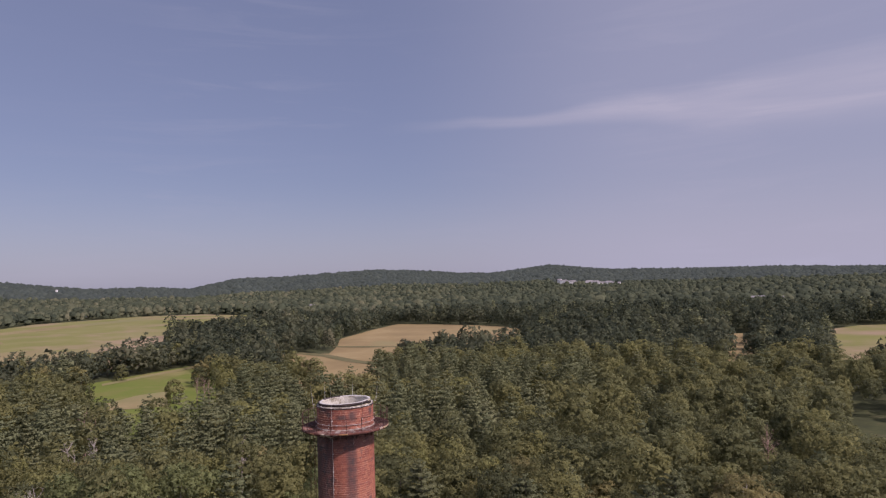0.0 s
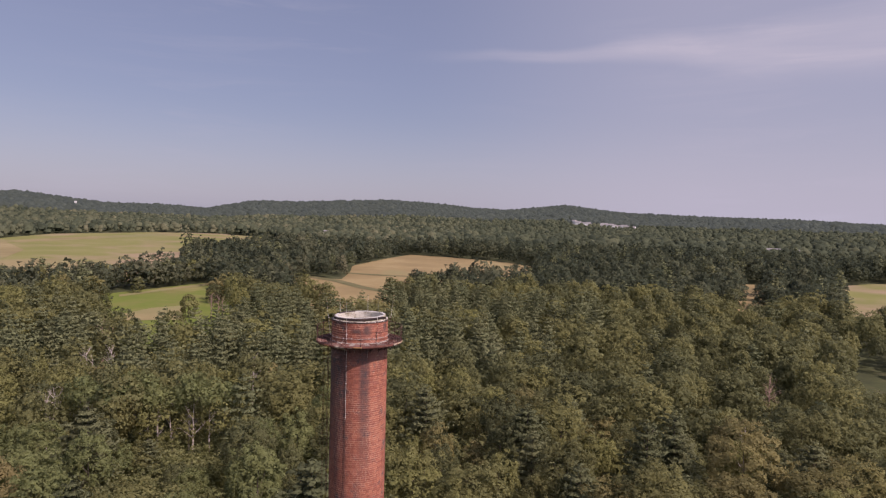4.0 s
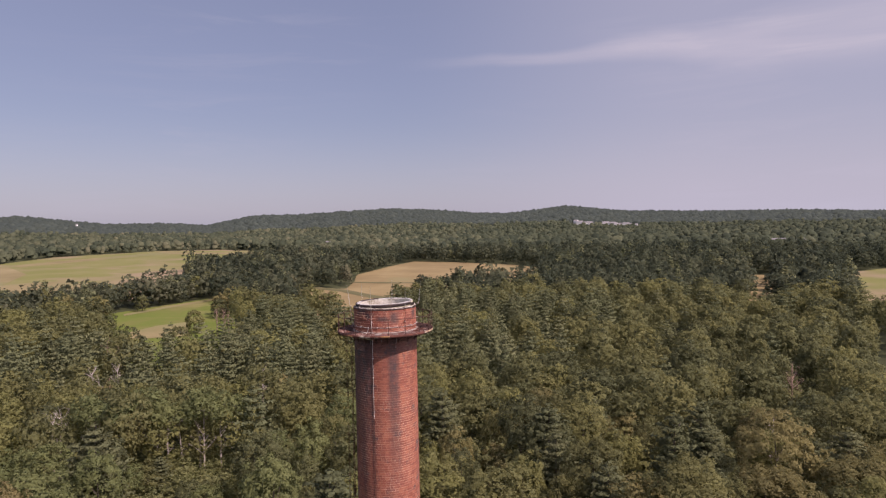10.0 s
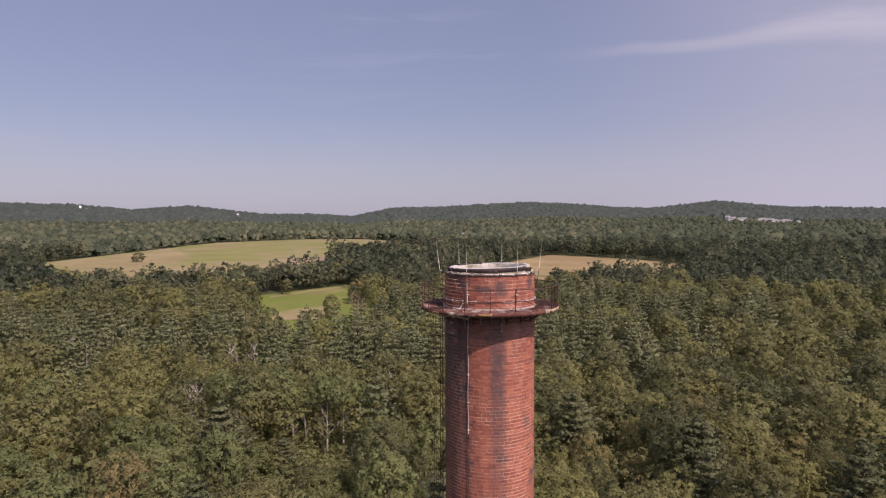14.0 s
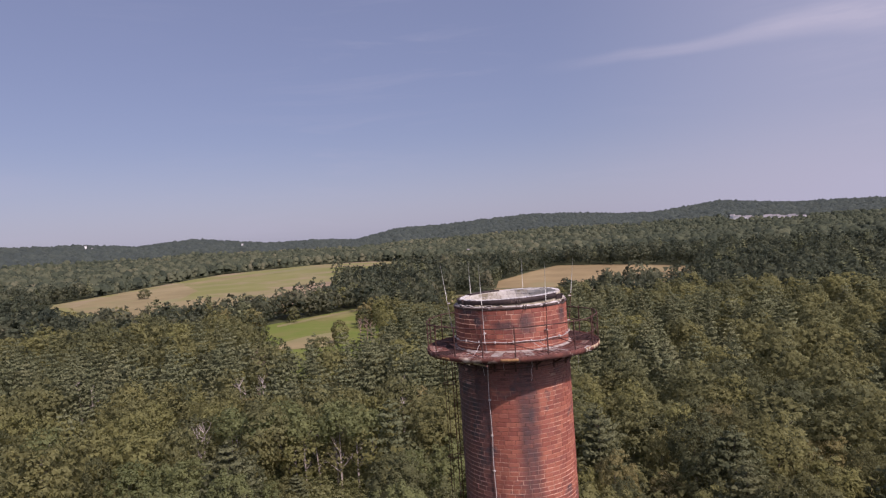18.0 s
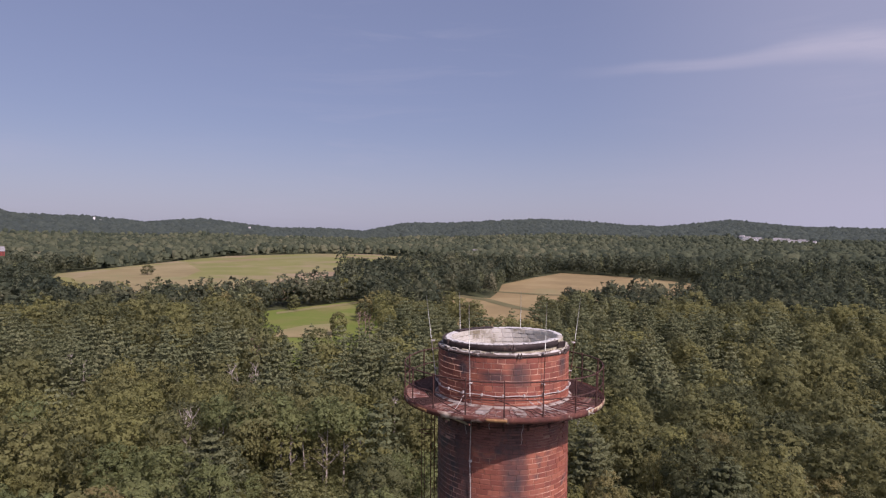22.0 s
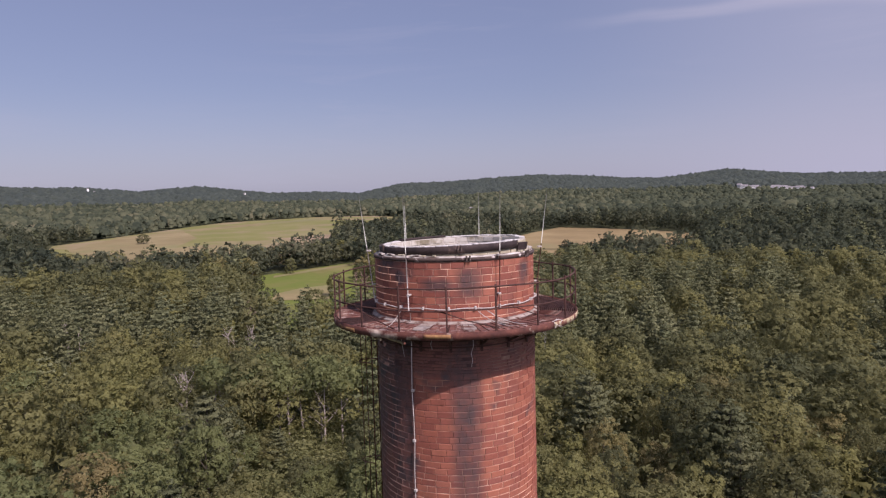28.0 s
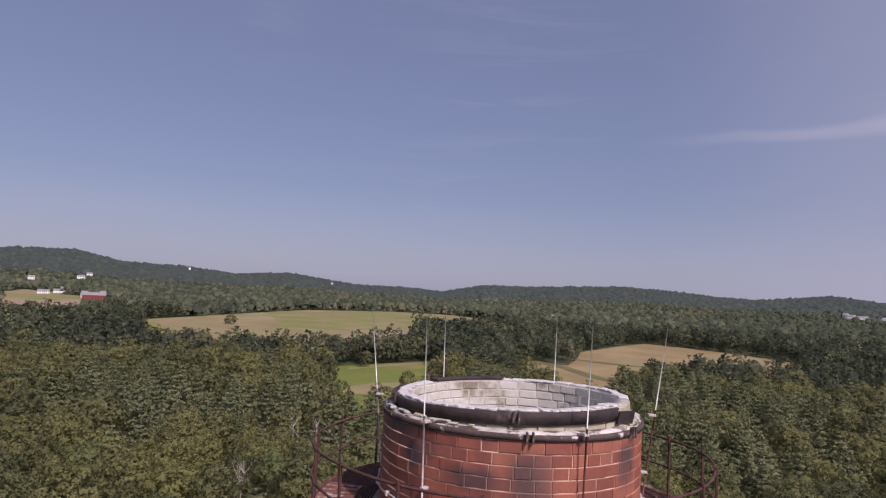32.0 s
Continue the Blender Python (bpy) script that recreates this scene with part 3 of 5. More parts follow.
FIELDS = {
    "grass_field": (grass_field, "small bright green mown field between woods", [(-222, 386), (-187, 456), (-150, 405), (-110, 300), (-100, 242), (-124, 238), (-172, 300)]),
    "hay_field": (hay_field, "wide pale green and straw hay field", [(-545, 545), (-572, 760), (-588, 900), (-508, 1040), (-415, 1075), (-235, 960), (-240, 700), (-300, 690), (-225, 500), (-222, 470), (-262, 408), (-300, 366), (-330, 352), (-420, 405)]),
    "stubble_field": (stubble_field, "reddish-tan ploughed stubble field edged by trees", [(-100, 556), (-108, 615), (-88, 700), (-66, 768), (-8, 740), (45, 700), (74, 656), (58, 560), (48, 482), (28, 492), (-3, 480), (-25, 466), (-36, 425), (-45, 375), (-42, 310), (-52, 286), (-72, 330), (-98, 385), (-124, 455), (-140, 508), (-98, 508)]),
    "straw_patch": (straw_field, "tan mown part of the hay field", [(-487, 503), (-546, 635), (-547, 746), (-449, 643), (-403, 545), (-383, 577), (-317, 550), (-272, 466), (-305, 430), (-355, 418), (-423, 465)]),
    "field_track": (straw_field, "pale straw track along the far edge of the hay field", [(-547, 746), (-482, 1000), (-285, 975), (-275, 930), (-452, 950), (-519, 729)]),
    "grass_furrow": (ditch_grass, "dark grassy furrow across the stubble", [(-103, 548), (-103, 556), (-70, 548), (-43, 545), (-30, 540), (-30, 534), (-48, 537), (-72, 540)]),
    "grass_ditch": (ditch_grass, "dark grassy ditch across the stubble", [(-128, 513), (-122, 520), (-96, 500), (-70, 466), (-50, 446), (-54, 440), (-76, 458), (-100, 490)]),
    "dry_strip": (straw_field, "tan dry strip at the edge of the green field", [(-169, 309), (-176, 328), (-171, 347), (-159, 359), (-141, 318)]),
    "field_lane": (straw_field, "narrow straw lane beside the green field", [(-211, 387), (-200, 415), (-183, 456), (-178, 445), (-196, 406), (-207, 380)]),
    "bare_field": (stubble_field, "small bare tan clearing in the woods", [(229, 551), (250, 544), (152, 337), (141, 340)]),
    "pale_field": (hay_field, "pale straw field beyond the woods", [(312, 549), (352, 570), (430, 560), (212, 336), (196, 342)]),
    "pasture": (hay_field, "sloping green pasture below a red barn", [(-1250, 900), (-1160, 912), (-1050, 824), (-1013, 836), (-960, 800), (-671, 562), (-598, 498), (-555, 440), (-536, 406), (-560, 395), (-800, 560), (-1050, 700)]),
}


def inside(poly, x, y):
    """Whether points lie in a polygon."""
    hit = np.zeros(np.shape(x), bool)
    for (x0, y0), (x1, y1) in zip(poly, poly[1:] + poly[:1]):
        cross = ((y0 > y) != (y1 > y)) & (x < (x1 - x0) * (y - y0) / (y1 - y0 + 1e-9) + x0)
        hit ^= cross
    return hit


def build_field(name, material, label, poly, lift=0.5):
    bm = bmesh.new()
    vs = [bm.verts.new((x, y, 0)) for x, y in poly]
    bm.faces.new(vs)
    bmesh.ops.triangulate(bm, faces=bm.faces[:])
    bmesh.ops.subdivide_edges(bm, edges=bm.edges[:], cuts=7, use_grid_fill=True)
    bmesh.ops.triangulate(bm, faces=bm.faces[:])
    for v in bm.verts:
        v.co.z = float(land(v.co.x, v.co.y)) + lift
    bmesh.ops.recalc_face_normals(bm, faces=bm.faces[:])
    if sum(f.normal.z for f in bm.faces) < 0:
        bmesh.ops.reverse_faces(bm, faces=bm.faces[:])
    tagged(part(name, bm, material), label, "field", kind="structure")


for key, (material, label, poly) in FIELDS.items():
    build_field(key, material, label, poly, 0.68 if key in ("straw_patch", "field_track", "dry_strip", "field_lane", "grass_furrow", "grass_ditch") else 0.5)


# ---- chimney ----
AXIS = Vector((CX, CY, 0))
chimney = thing("chimney", AXIS, "tall round red brick factory chimney with sooty stains and pale joints", "chimney")


def lean(x, y):
    """The lining has sunk on one side."""
    return 0.042 * (x * math.cos(radians(14.2)) + y * math.sin(radians(14.2))) / 1.4


def settle_lining(bm):
    for v in bm.verts:
        v.co.z += lean(v.co.x, v.co.y)


def build_chimney_core():
    bm = bmesh.new()
    r = R - 0.006
    bm_ring(bm, [(r, DECK_Z - 18.4), (r, RIM_Z - 0.02), (r - 0.20, RIM_Z - 0.02), (r - 0.24, DECK_Z - 18.4)], 96)
    part("shaft", bm, mortar, chimney, "pale mortar of the brick shaft")
    bm = bmesh.new()
    bm_ring(bm, [(R, -1), (R, DECK_Z - 18.4), (R - 0.25, DECK_Z - 18.4), (R - 0.25, -1)], 96)
    part("lower_shaft", bm, red_brick, chimney)
    bm = bmesh.new()
    bm_ring(bm, [(R + 0.022, RIM_Z - 0.010), (R + 0.024, RIM_Z + 0.044), (R + 0.008, RIM_Z + 0.052), (R - 0.02, RIM_Z + 0.052), (R - 0.02, RIM_Z - 0.010)], 96)
    part("rim_band", bm, dark_iron, chimney, "dark iron band round the top course")
    bm = bmesh.new()
    bm_ring(bm, [(R - 0.02, RIM_Z - 0.05), (R - 0.015, RIM_Z + 0.068), (1.40, RIM_Z + 0.075), (1.40, RIM_Z - 0.05)], 96)
    part("ledge", bm, limed_stone, chimney, "ledge whitened by droppings")
    for name, profile, material, label, a0, a1 in (
            ("lining", [(1.46, -7), (1.46, 0.25), (1.30, 0.25), (1.30, -7)], lining_joint, "inner fireclay lining", 0, 360),
            ("lining_band", [(1.505, 0.118), (1.532, 0.256), (1.508, 0.262), (1.474, 0.118)], black_iron, "bent dark iron band round the lining", -128, 54),
            ("capping_plank", [(1.49, 0.235), (1.49, 0.292), (1.33, 0.296), (1.33, 0.255)], black_iron, "dark plate lying on the back of the lining", -172, -126),
            ("flue_floor", [(1.31, -6.0), (1.31, -5.9), (0.0, -5.9), (0.0, -6.0)], soot_inside, "", 0, 360)):
        bm = bmesh.new()
        bm_ring(bm, [(r, RIM_Z + z) for r, z in profile], 84, radians(a0) + (0 if a1 == 360 else radians(14.2)), radians(a1) + (0 if a1 == 360 else radians(14.2)))
        settle_lining(bm)
        part(name, bm, material, chimney, label)


build_chimney_core()


# ---- bricks and ironwork of the chimney ----
FACING = radians(14.2)                 # the side of the shaft that the camera comes from, from -y towards +x


def brick_verts(w, h, deep=0.04, edge=0.005):
    """One brick: a front with worn edges; x along the wall, y outwards."""
    a, b = w / 2, h / 2
    front = [(-a + edge, 0, -b + edge), (a - edge, 0, -b + edge), (a - edge, 0, b - edge), (-a + edge, 0, b - edge)]
    rim = [(-a, -edge, -b), (a, -edge, -b), (a, -edge, b), (-a, -edge, b)]
    back = [(-a, -deep, -b), (a, -deep, -b), (a, -deep, b), (-a, -deep, b)]
    quads = [(0, 3, 2, 1)]
    for o in (0, 4):
        quads += [(o + k, o + (k + 1) % 4, o + 4 + (k + 1) % 4, o + 4 + k) for k in range(4)]
    tris = [t for q in quads for t in ((q[0], q[1], q[2]), (q[0], q[2], q[3]))]
    return np.array(front + rim + back, float), np.array(tris)[:, ::-1]


def courses(z0, z1, high, width, radius, g, joint=0.010):
    """Bricks of a round wall: rows of (angle, height, width, tall)."""
    n = max(1, round((z1 - z0) / high))
    high = (z1 - z0) / n
    for row in range(n):
        lens = []
        while sum(lens) < 2 * math.pi * radius:
            lens.append(width * g.choice((0.72, 0.95, 1.0, 1.05, 1.18)))
        k = 2 * math.pi * radius / sum(lens)
        a = g.uniform(0, 6.28)
        for ln in lens:
            a += ln * k / radius / 2
            yield a % (2 * math.pi), z0 + (row + 0.5) * high, ln * k - joint, high - joint
            a += ln * k / radius / 2


def lay(name, rows, radius, material, parent, singles, outward=True, label="", proud=0.004):
    """Lays bricks: those that singles() picks as objects on shared meshes, the rest joined."""
    g = random.Random(5)
    shared, rest_v, rest_t, at = {}, [], [], 0
    for a, z, w, h in rows:
        out = radius + g.uniform(-proud, proud)
        side = 1 if outward else -1
        way = np.array([math.sin(a), -math.cos(a), 0.0])
        along = np.array([math.cos(a), math.sin(a), 0.0])
        if singles(a, z):
            key = (round(w / 0.03), round(h, 3))
            if key not in shared:
                v, t = brick_verts(key[0] * 0.03, h)
                shared[key] = mesh_np("brick", v, t, material)
            ob = link_mesh("brick", shared[key], None, parent)
            ob.matrix_basis = Matrix(((along[0] * side, way[0] * side, 0, way[0] * out), (along[1] * side, way[1] * side, 0, way[1] * out), (0, 0, 1, z), (0, 0, 0, 1))) @ Matrix.Diagonal((w / (key[0] * 0.03), 1, 1, 1))
        else:
            v, t = brick_verts(w, h)
            rest_v.append(v[:, :1] * along * side + v[:, 1:2] * way * side + way * out + np.array([0, 0, z + (lean(*(way[:2] * out)) if material in (lining_brick, cream_brick) else 0.0)]) + v[:, 2:] * [0, 0, 1])
            rest_t.append(t + at)
            at += len(v)
    if rest_v:
        ob = link_mesh(name, mesh_np(name, np.concatenate(rest_v), np.concatenate(rest_t), material), None, parent, label)
        ob["kind"] = "stuff"


def off_facing(a):
    """Angle from the facing side, in degrees, -180 to 180."""
    return (math.degrees(a - FACING) + 180) % 360 - 180


def build_bricks():
    g = random.Random(3)
    lay("head_brickwork", list(courses(DECK_Z - 0.02, RIM_Z - 0.02, 0.126, 0.255, R, g, 0.011)), R, red_brick, chimney, lambda a, z: abs(off_facing(a)) < 86, label="red brickwork of the head")
    lay("sooty_brickwork", list(courses(DECK_Z - 0.92, DECK_Z - 0.02, 0.060, 0.30, R, g, 0.011)), R, red_brick, chimney, lambda a, z: False, label="thin darker courses under the deck", proud=0.010)
    top = DECK_Z - 0.92
    lay("shaft_brickwork", list(courses(top - 17.5, top, 0.121, 0.25, R, g, 0.012)), R, red_brick, chimney, lambda a, z: abs(off_facing(a)) < 62 and z > top - 1.1, label="red brickwork of the shaft")
    lay("lining_brickwork", list(courses(RIM_Z - 2.0, RIM_Z + 0.24, 0.115, 0.26, 1.30, g, 0.014)), 1.288, lining_brick, chimney, lambda a, z: False, False, "whitened lining bricks", 0.006)
    lay("lining_outer_brickwork", list(courses(RIM_Z - 0.03, RIM_Z + 0.24, 0.118, 0.26, 1.46, g, 0.014)), 1.472, cream_brick, chimney, lambda a, z: False, True, "cream lining bricks above the ledge", 0.006)


build_bricks()


def at_wall(rel, radius, z):
    """A place round the axis: degrees from the facing side, radius, height; in the chimney's own frame."""
    a = FACING + radians(rel)
    return Vector((radius * math.sin(a), -radius * math.cos(a), z))


def tube_part(name, pts, r, material, parent, label="", sides=6):
    bm = bmesh.new()
    bm_tube(bm, pts, [r] * len(pts) if isinstance(r, float) else r, sides)
    return part(name, bm, material, parent, label)


def block_part(name, size, at, rel, material, parent, label="", tilt=0.0):
    bm = bmesh.new()
    bm_box(bm, size)
    bmesh.ops.bevel(bm, geom=bm.edges[:], offset=min(size) * 0.15, segments=1, affect="EDGES")
    ob = part(name, bm, material, parent, label)
    ob.matrix_basis = Matrix.Translation(at) @ Matrix.Rotation(FACING + radians(rel), 4, "Z") @ Matrix.Rotation(radians(tilt), 4, "X")
    return ob


RODS = (-30.5, 29, 94, 160, -142, -96)


def build_band_clamps():
    for rel, radius, z in ((9, R + 0.04, RIM_Z + 0.03), (4, 1.53, RIM_Z + 0.21), (58, R + 0.04, RIM_Z + 0.03), (-64, 1.53, RIM_Z + 0.19)):
        for d in (-1.1, 1.1):
            block_part("band_clamp", (0.022, 0.05, 0.12), at_wall(rel + d, radius, z), rel + d, dark_iron, chimney)


build_band_clamps()


def build_broken_rim():
    """Capping pieces of the lining, some sunk, chipped or gone, and crust lying on the ledge."""
    g = random.Random(17)
    deg = 0.0
    while deg < 357:
        wide = g.uniform(5.5, 10.5)
        rel = (deg + wide / 2 + 180) % 360 - 180
        deg += wide
        if (62 < rel < 104 and g.random() < 0.7) or -174 < rel < -124:
            continue
        inner, outer = 1.285 + g.uniform(0, 0.05), 1.47 - g.uniform(0, 0.05)
        tall = g.uniform(0.020, 0.030)
        mid = (inner + outer) / 2
        at = at_wall(rel, mid, 0)
        bm = bmesh.new()
        vs = bm_box(bm, (radians(wide) * mid - g.uniform(0.0, 0.004), outer - inner, tall))
        for v in vs:
            v.co += Vector((g.uniform(-0.006, 0.006), g.uniform(-0.02, 0.02), g.uniform(-0.007, 0.007) if v.co.z > 0 else 0))
        bmesh.ops.bevel(bm, geom=bm.edges[:], offset=0.008, segments=1, affect="EDGES")
        piece = part("capping_brick", bm, limed_cap, chimney)
        piece.matrix_basis = Matrix.Translation((at.x, at.y, RIM_Z + 0.245 + tall / 2 + lean(at.x, at.y))) @ Matrix.Rotation(FACING + radians(rel), 4, "Z")
    for k in range(46):
        rel = g.choice((g.uniform(-180, 180), g.uniform(60, 110), g.uniform(-70, -20)))
        at = at_wall(rel, g.uniform(1.51, 1.575), RIM_Z + 0.085)
        bm = bmesh.new()
        vs = bm_box(bm, (g.uniform(0.05, 0.22), g.uniform(0.04, 0.09), g.uniform(0.02, 0.05)))
        for v in vs:
            v.co *= g.uniform(0.75, 1.2)
        bmesh.ops.bevel(bm, geom=bm.edges[:], offset=0.007, segments=1, affect="EDGES")
        piece = part("rim_chunk", bm, g.choice((limed_stone, limed_stone, cream_brick)), chimney)
        piece.matrix_basis = Matrix.Translation(at) @ Matrix.Rotation(FACING + radians(rel + g.uniform(-12, 12)), 4, "Z")
    bm = bmesh.new()                   # the loose end of the lining's band, bent out
    rows = [(54, 1.515), (57, 1.53), (60, 1.56), (62, 1.60)]
    strip = [[bm.verts.new(at_wall(r, q + d, RIM_Z + z)) for d, z in ((0, 0.105), (0.03, 0.25), (0.012, 0.255), (-0.02, 0.105))] for r, q in rows]
    for p, q in zip(strip, strip[1:]):
        for i in range(4):
            bm.faces.new((p[i], q[i], q[(i + 1) % 4], p[(i + 1) % 4]))
    bm.faces.new(strip[-1])
    part("band_end", bm, black_iron, chimney)


build_broken_rim()


def build_conductors():
    for rel in RODS:
        rod = thing("lightning_rod", AXIS, "slim pale metal lightning rod clamped to the chimney head", "lightning rod", "lightning rods")
        foot, tip = at_wall(rel, R + 0.075, DECK_Z + 0.24), at_wall(rel, R + (0.34 if abs(abs(rel) - 95) < 5 else 0.16), 53.16)
        mid = foot.lerp(tip, 0.50)
        pipe = tube_part("pipe", [foot, mid], 0.011, rust if rel in (29, 94) else cable_grey, rod)
        tube_part("rod", [mid, mid.lerp(tip, 0.5), tip], [0.008, 0.007, 0.005], rod_metal, rod)
        for h in (0.14, 0.47):
            block_part("clamp", (0.06, 0.09, 0.03), foot.lerp(tip, h) - at_wall(rel, 0.035, 0), rel, cable_grey, pipe)
    ring = thing("conductor_cable", AXIS, "pale grey conductor cable strapped round the chimney head", "cable")
    pts = [at_wall(r, R + 0.03, DECK_Z + 0.29 + 0.012 * math.sin(r * 0.21)) for r in range(-180, 180, 6)]
    bm = bmesh.new()
    bm_tube(bm, pts + [pts[0]], [0.011] * (len(pts) + 1), 6)
    hoop = part("cable", bm, cable_grey, ring)
    for r in range(-174, 180, 17):
        block_part("clip", (0.035, 0.06, 0.06), at_wall(r, R + 0.03, DECK_Z + 0.30), r, cable_grey, hoop)
    down = [at_wall(-30.5 + 0.5 * math.sin(k * 1.7), R + 0.035, DECK_Z + 0.2 - 0.5 * k) for k in range(0, 64)]
    tube_part("lower_cable", down[9:], 0.0105, black_iron, ring, "blackened lower run of the cable")
    down = down[:10]
    drop = tube_part("down_cable", down, 0.0095, cable_grey, ring)
    for k in range(1, 5):
        block_part("clip", (0.06, 0.05, 0.05), at_wall(-30.5, R + 0.03, DECK_Z - 0.30 - 0.97 * k), -30.5, cable_grey, drop)
    loose = thing("loose_wires", AXIS, "loose pale wires hanging from the deck edge", "wire")
    g = random.Random(8)
    for rel, long in ((62, 0.45), (64, 0.60), (65, 0.5), (60, 0.35), (8, 0.62), (-28, 0.45), (-60, 0.35), (-12, 0.30)):
        top = at_wall(rel, DECK_R - (0.55 if rel > 40 else 0.45), DECK_Z - 0.07)
        pts = [top + Vector((g.uniform(-0.03, 0.03), g.uniform(-0.03, 0.03), -long * k / 5)) for k in range(6)]
        tube_part("wire", pts, 0.0045, cable_grey, loose)
    coil = [at_wall(48 + 3.0 * math.sin(k * 1.3), DECK_R + 0.05 * math.cos(k * 0.9), DECK_Z - 0.02 + 0.07 * math.sin(k * 0.8)) for k in range(14)]
    tube_part("wire", coil, 0.007, cable_grey, loose)
    for r0, r1 in ((14, 26), (20, 33), (-36, -32)):
        pts = [at_wall(r0 + (r1 - r0) * k / 6, R + 0.1 + 0.6 * k / 6, DECK_Z + 0.2 * (1 - k / 6) ** 2 + 0.045) for k in range(7)]
        tube_part("wire", pts, 0.007, cable_grey, loose)


build_conductors()


def build_platform():
    deck = thing("walkway_platform", AXIS, "rusted round iron walkway with railings, bars and bird-whitened plates", "walkway")
    bm = bmesh.new()
    bm_ring(bm, [(DECK_R, DECK_Z - 0.10), (DECK_R, DECK_Z + 0.03), (DECK_R - 0.012, DECK_Z + 0.03), (DECK_R - 0.012, DECK_Z - 0.085), (DECK_R - 0.07, DECK_Z - 0.085), (DECK_R - 0.07, DECK_Z - 0.10)], 90)
    part("edge_channel", bm, rust, deck, "rusty edge channel with pale patches")
    for rel0, rel1, low, high, material, label in ((46, 80, -0.085, 0.020, pale_flake, "flaking pale paint on the edge"), (-13, -2, -0.07, 0.0, ochre_rust, "ochre rust on the edge"), (-64, -48, -0.08, -0.02, ochre_rust, "")):
        bm = bmesh.new()
        bm_ring(bm, [(DECK_R + 0.004, DECK_Z + low), (DECK_R + 0.004, DECK_Z + high), (DECK_R - 0.002, DECK_Z + high), (DECK_R - 0.002, DECK_Z + low)], 10, FACING + radians(rel0), FACING + radians(rel1))
        part("edge_patch", bm, material, deck, label)
    bm = bmesh.new()
    bm_ring(bm, [(R + 0.10, DECK_Z - 0.08), (R + 0.10, DECK_Z), (R + 0.03, DECK_Z), (R + 0.03, DECK_Z - 0.08)], 90)
    part("inner_ring", bm, rust, deck)
    for k in range(19):                # round bars of the grating
        r = R + 0.12 + k * (DECK_R - R - 0.16) / 18
        bm = bmesh.new()
        bm_ring(bm, [(r + 0.009, DECK_Z - 0.012), (r + 0.009, DECK_Z + 0.010), (r - 0.009, DECK_Z + 0.010), (r - 0.009, DECK_Z - 0.012)], 80)
        part("bar", bm, rust_bar, deck)
    for k in range(36):                # bearers, two to a post
        rel = -3.5 + 10 * k
        block_part("bearer", (0.03, DECK_R - R - 0.10, 0.055), at_wall(rel, (DECK_R + R) / 2 + 0.01, DECK_Z - 0.045), rel, rust_bar, deck)
    g = random.Random(4)
    for rel0, rel1, r0, r1 in ((-52, -31, 1.75, 2.44), (-30, -4, 1.72, 2.45), (-3, 17, 1.72, 2.45), (18, 37, 1.72, 2.45), (38, 58, 1.74, 2.43), (-96, -70, 1.95, 2.42), (60, 74, 1.75, 2.2), (150, 172, 1.75, 2.40)):
        bm = bmesh.new()
        a0, a1 = FACING + radians(rel0), FACING + radians(rel1)
        z = DECK_Z + 0.018 + g.uniform(0, 0.008)
        bm_ring(bm, [(r1, z - 0.006), (r1, z), (r0, z), (r0, z - 0.006)], 10, a0, a1, False)
        plate = part("plate", bm, rusted_deck, deck, "rusted plate streaked white")
        for k in range(1, 6):          # ribs of the plate
            rel = rel0 + (rel1 - rel0) * k / 6
            block_part("rib", (0.014, (r1 - r0) * 0.92, 0.014), at_wall(rel, (r0 + r1) / 2, z + 0.006), rel, rust, plate)
    for k in range(18):
        rel = -3.5 + 20 * k
        post = block_part("post", (0.029, 0.029, 0.90), at_wall(rel, DECK_R - 0.03, DECK_Z + 0.38), rel, rust_bar, deck)
        block_part("bracket", (0.040, 0.74, 0.04), at_wall(rel, R + 0.33, DECK_Z - 0.24), rel, rust_bar, deck, tilt=-26)
        block_part("bracket_leg", (0.05, 0.04, 0.42), at_wall(rel, R + 0.03, DECK_Z - 0.30), rel, rust_bar, deck)
    for z, r in ((DECK_Z + 0.785, 0.016), (DECK_Z + 0.40, 0.013)):
        pts = [at_wall(d, DECK_R - 0.03 + 0.02 * math.sin(d * 0.07), z + 0.012 * math.sin(d * 0.09)) for d in range(-180, 180, 5)]
        bm = bmesh.new()
        bm_tube(bm, pts + [pts[0]], [r] * (len(pts) + 1), 6)
        part("rail", bm, rust_bar, deck)
    for z in (DECK_Z - 0.30, DECK_Z - 0.42):       # hoops round the shaft under the deck
        pts = [at_wall(d, R + 0.05, z + 0.01 * math.sin(d * 0.05)) for d in range(-180, 180, 6)]
        bm = bmesh.new()
        bm_tube(bm, pts + [pts[0]], [0.012] * (len(pts) + 1), 6)
        part("hoop", bm, rust_bar, deck)
    for rel0, r0, rel1, r1, z in ((-54, 2.22, -33, 2.44, -0.15), (-38, 2.20, -21, 2.47, -0.17)):     # pale beams hung under the front edge
        p0, p1 = at_wall(rel0, r0, DECK_Z + z + 0.02), at_wall(rel1, r1, DECK_Z + z)
        tube_part("brace", [p0, p1], 0.026, pale_flake, deck, "pale flaking beam", 4)
    bm = bmesh.new()                   # mortar fillet where the deck meets the wall
    bm_ring(bm, [(R + 0.004, DECK_Z + 0.012), (R + 0.085, DECK_Z + 0.012), (R + 0.080, DECK_Z + 0.024), (R + 0.035, DECK_Z + 0.040), (R + 0.004, DECK_Z + 0.060)], 90)
    part("fillet", bm, droppings, deck, "pale fillet whitened by droppings")
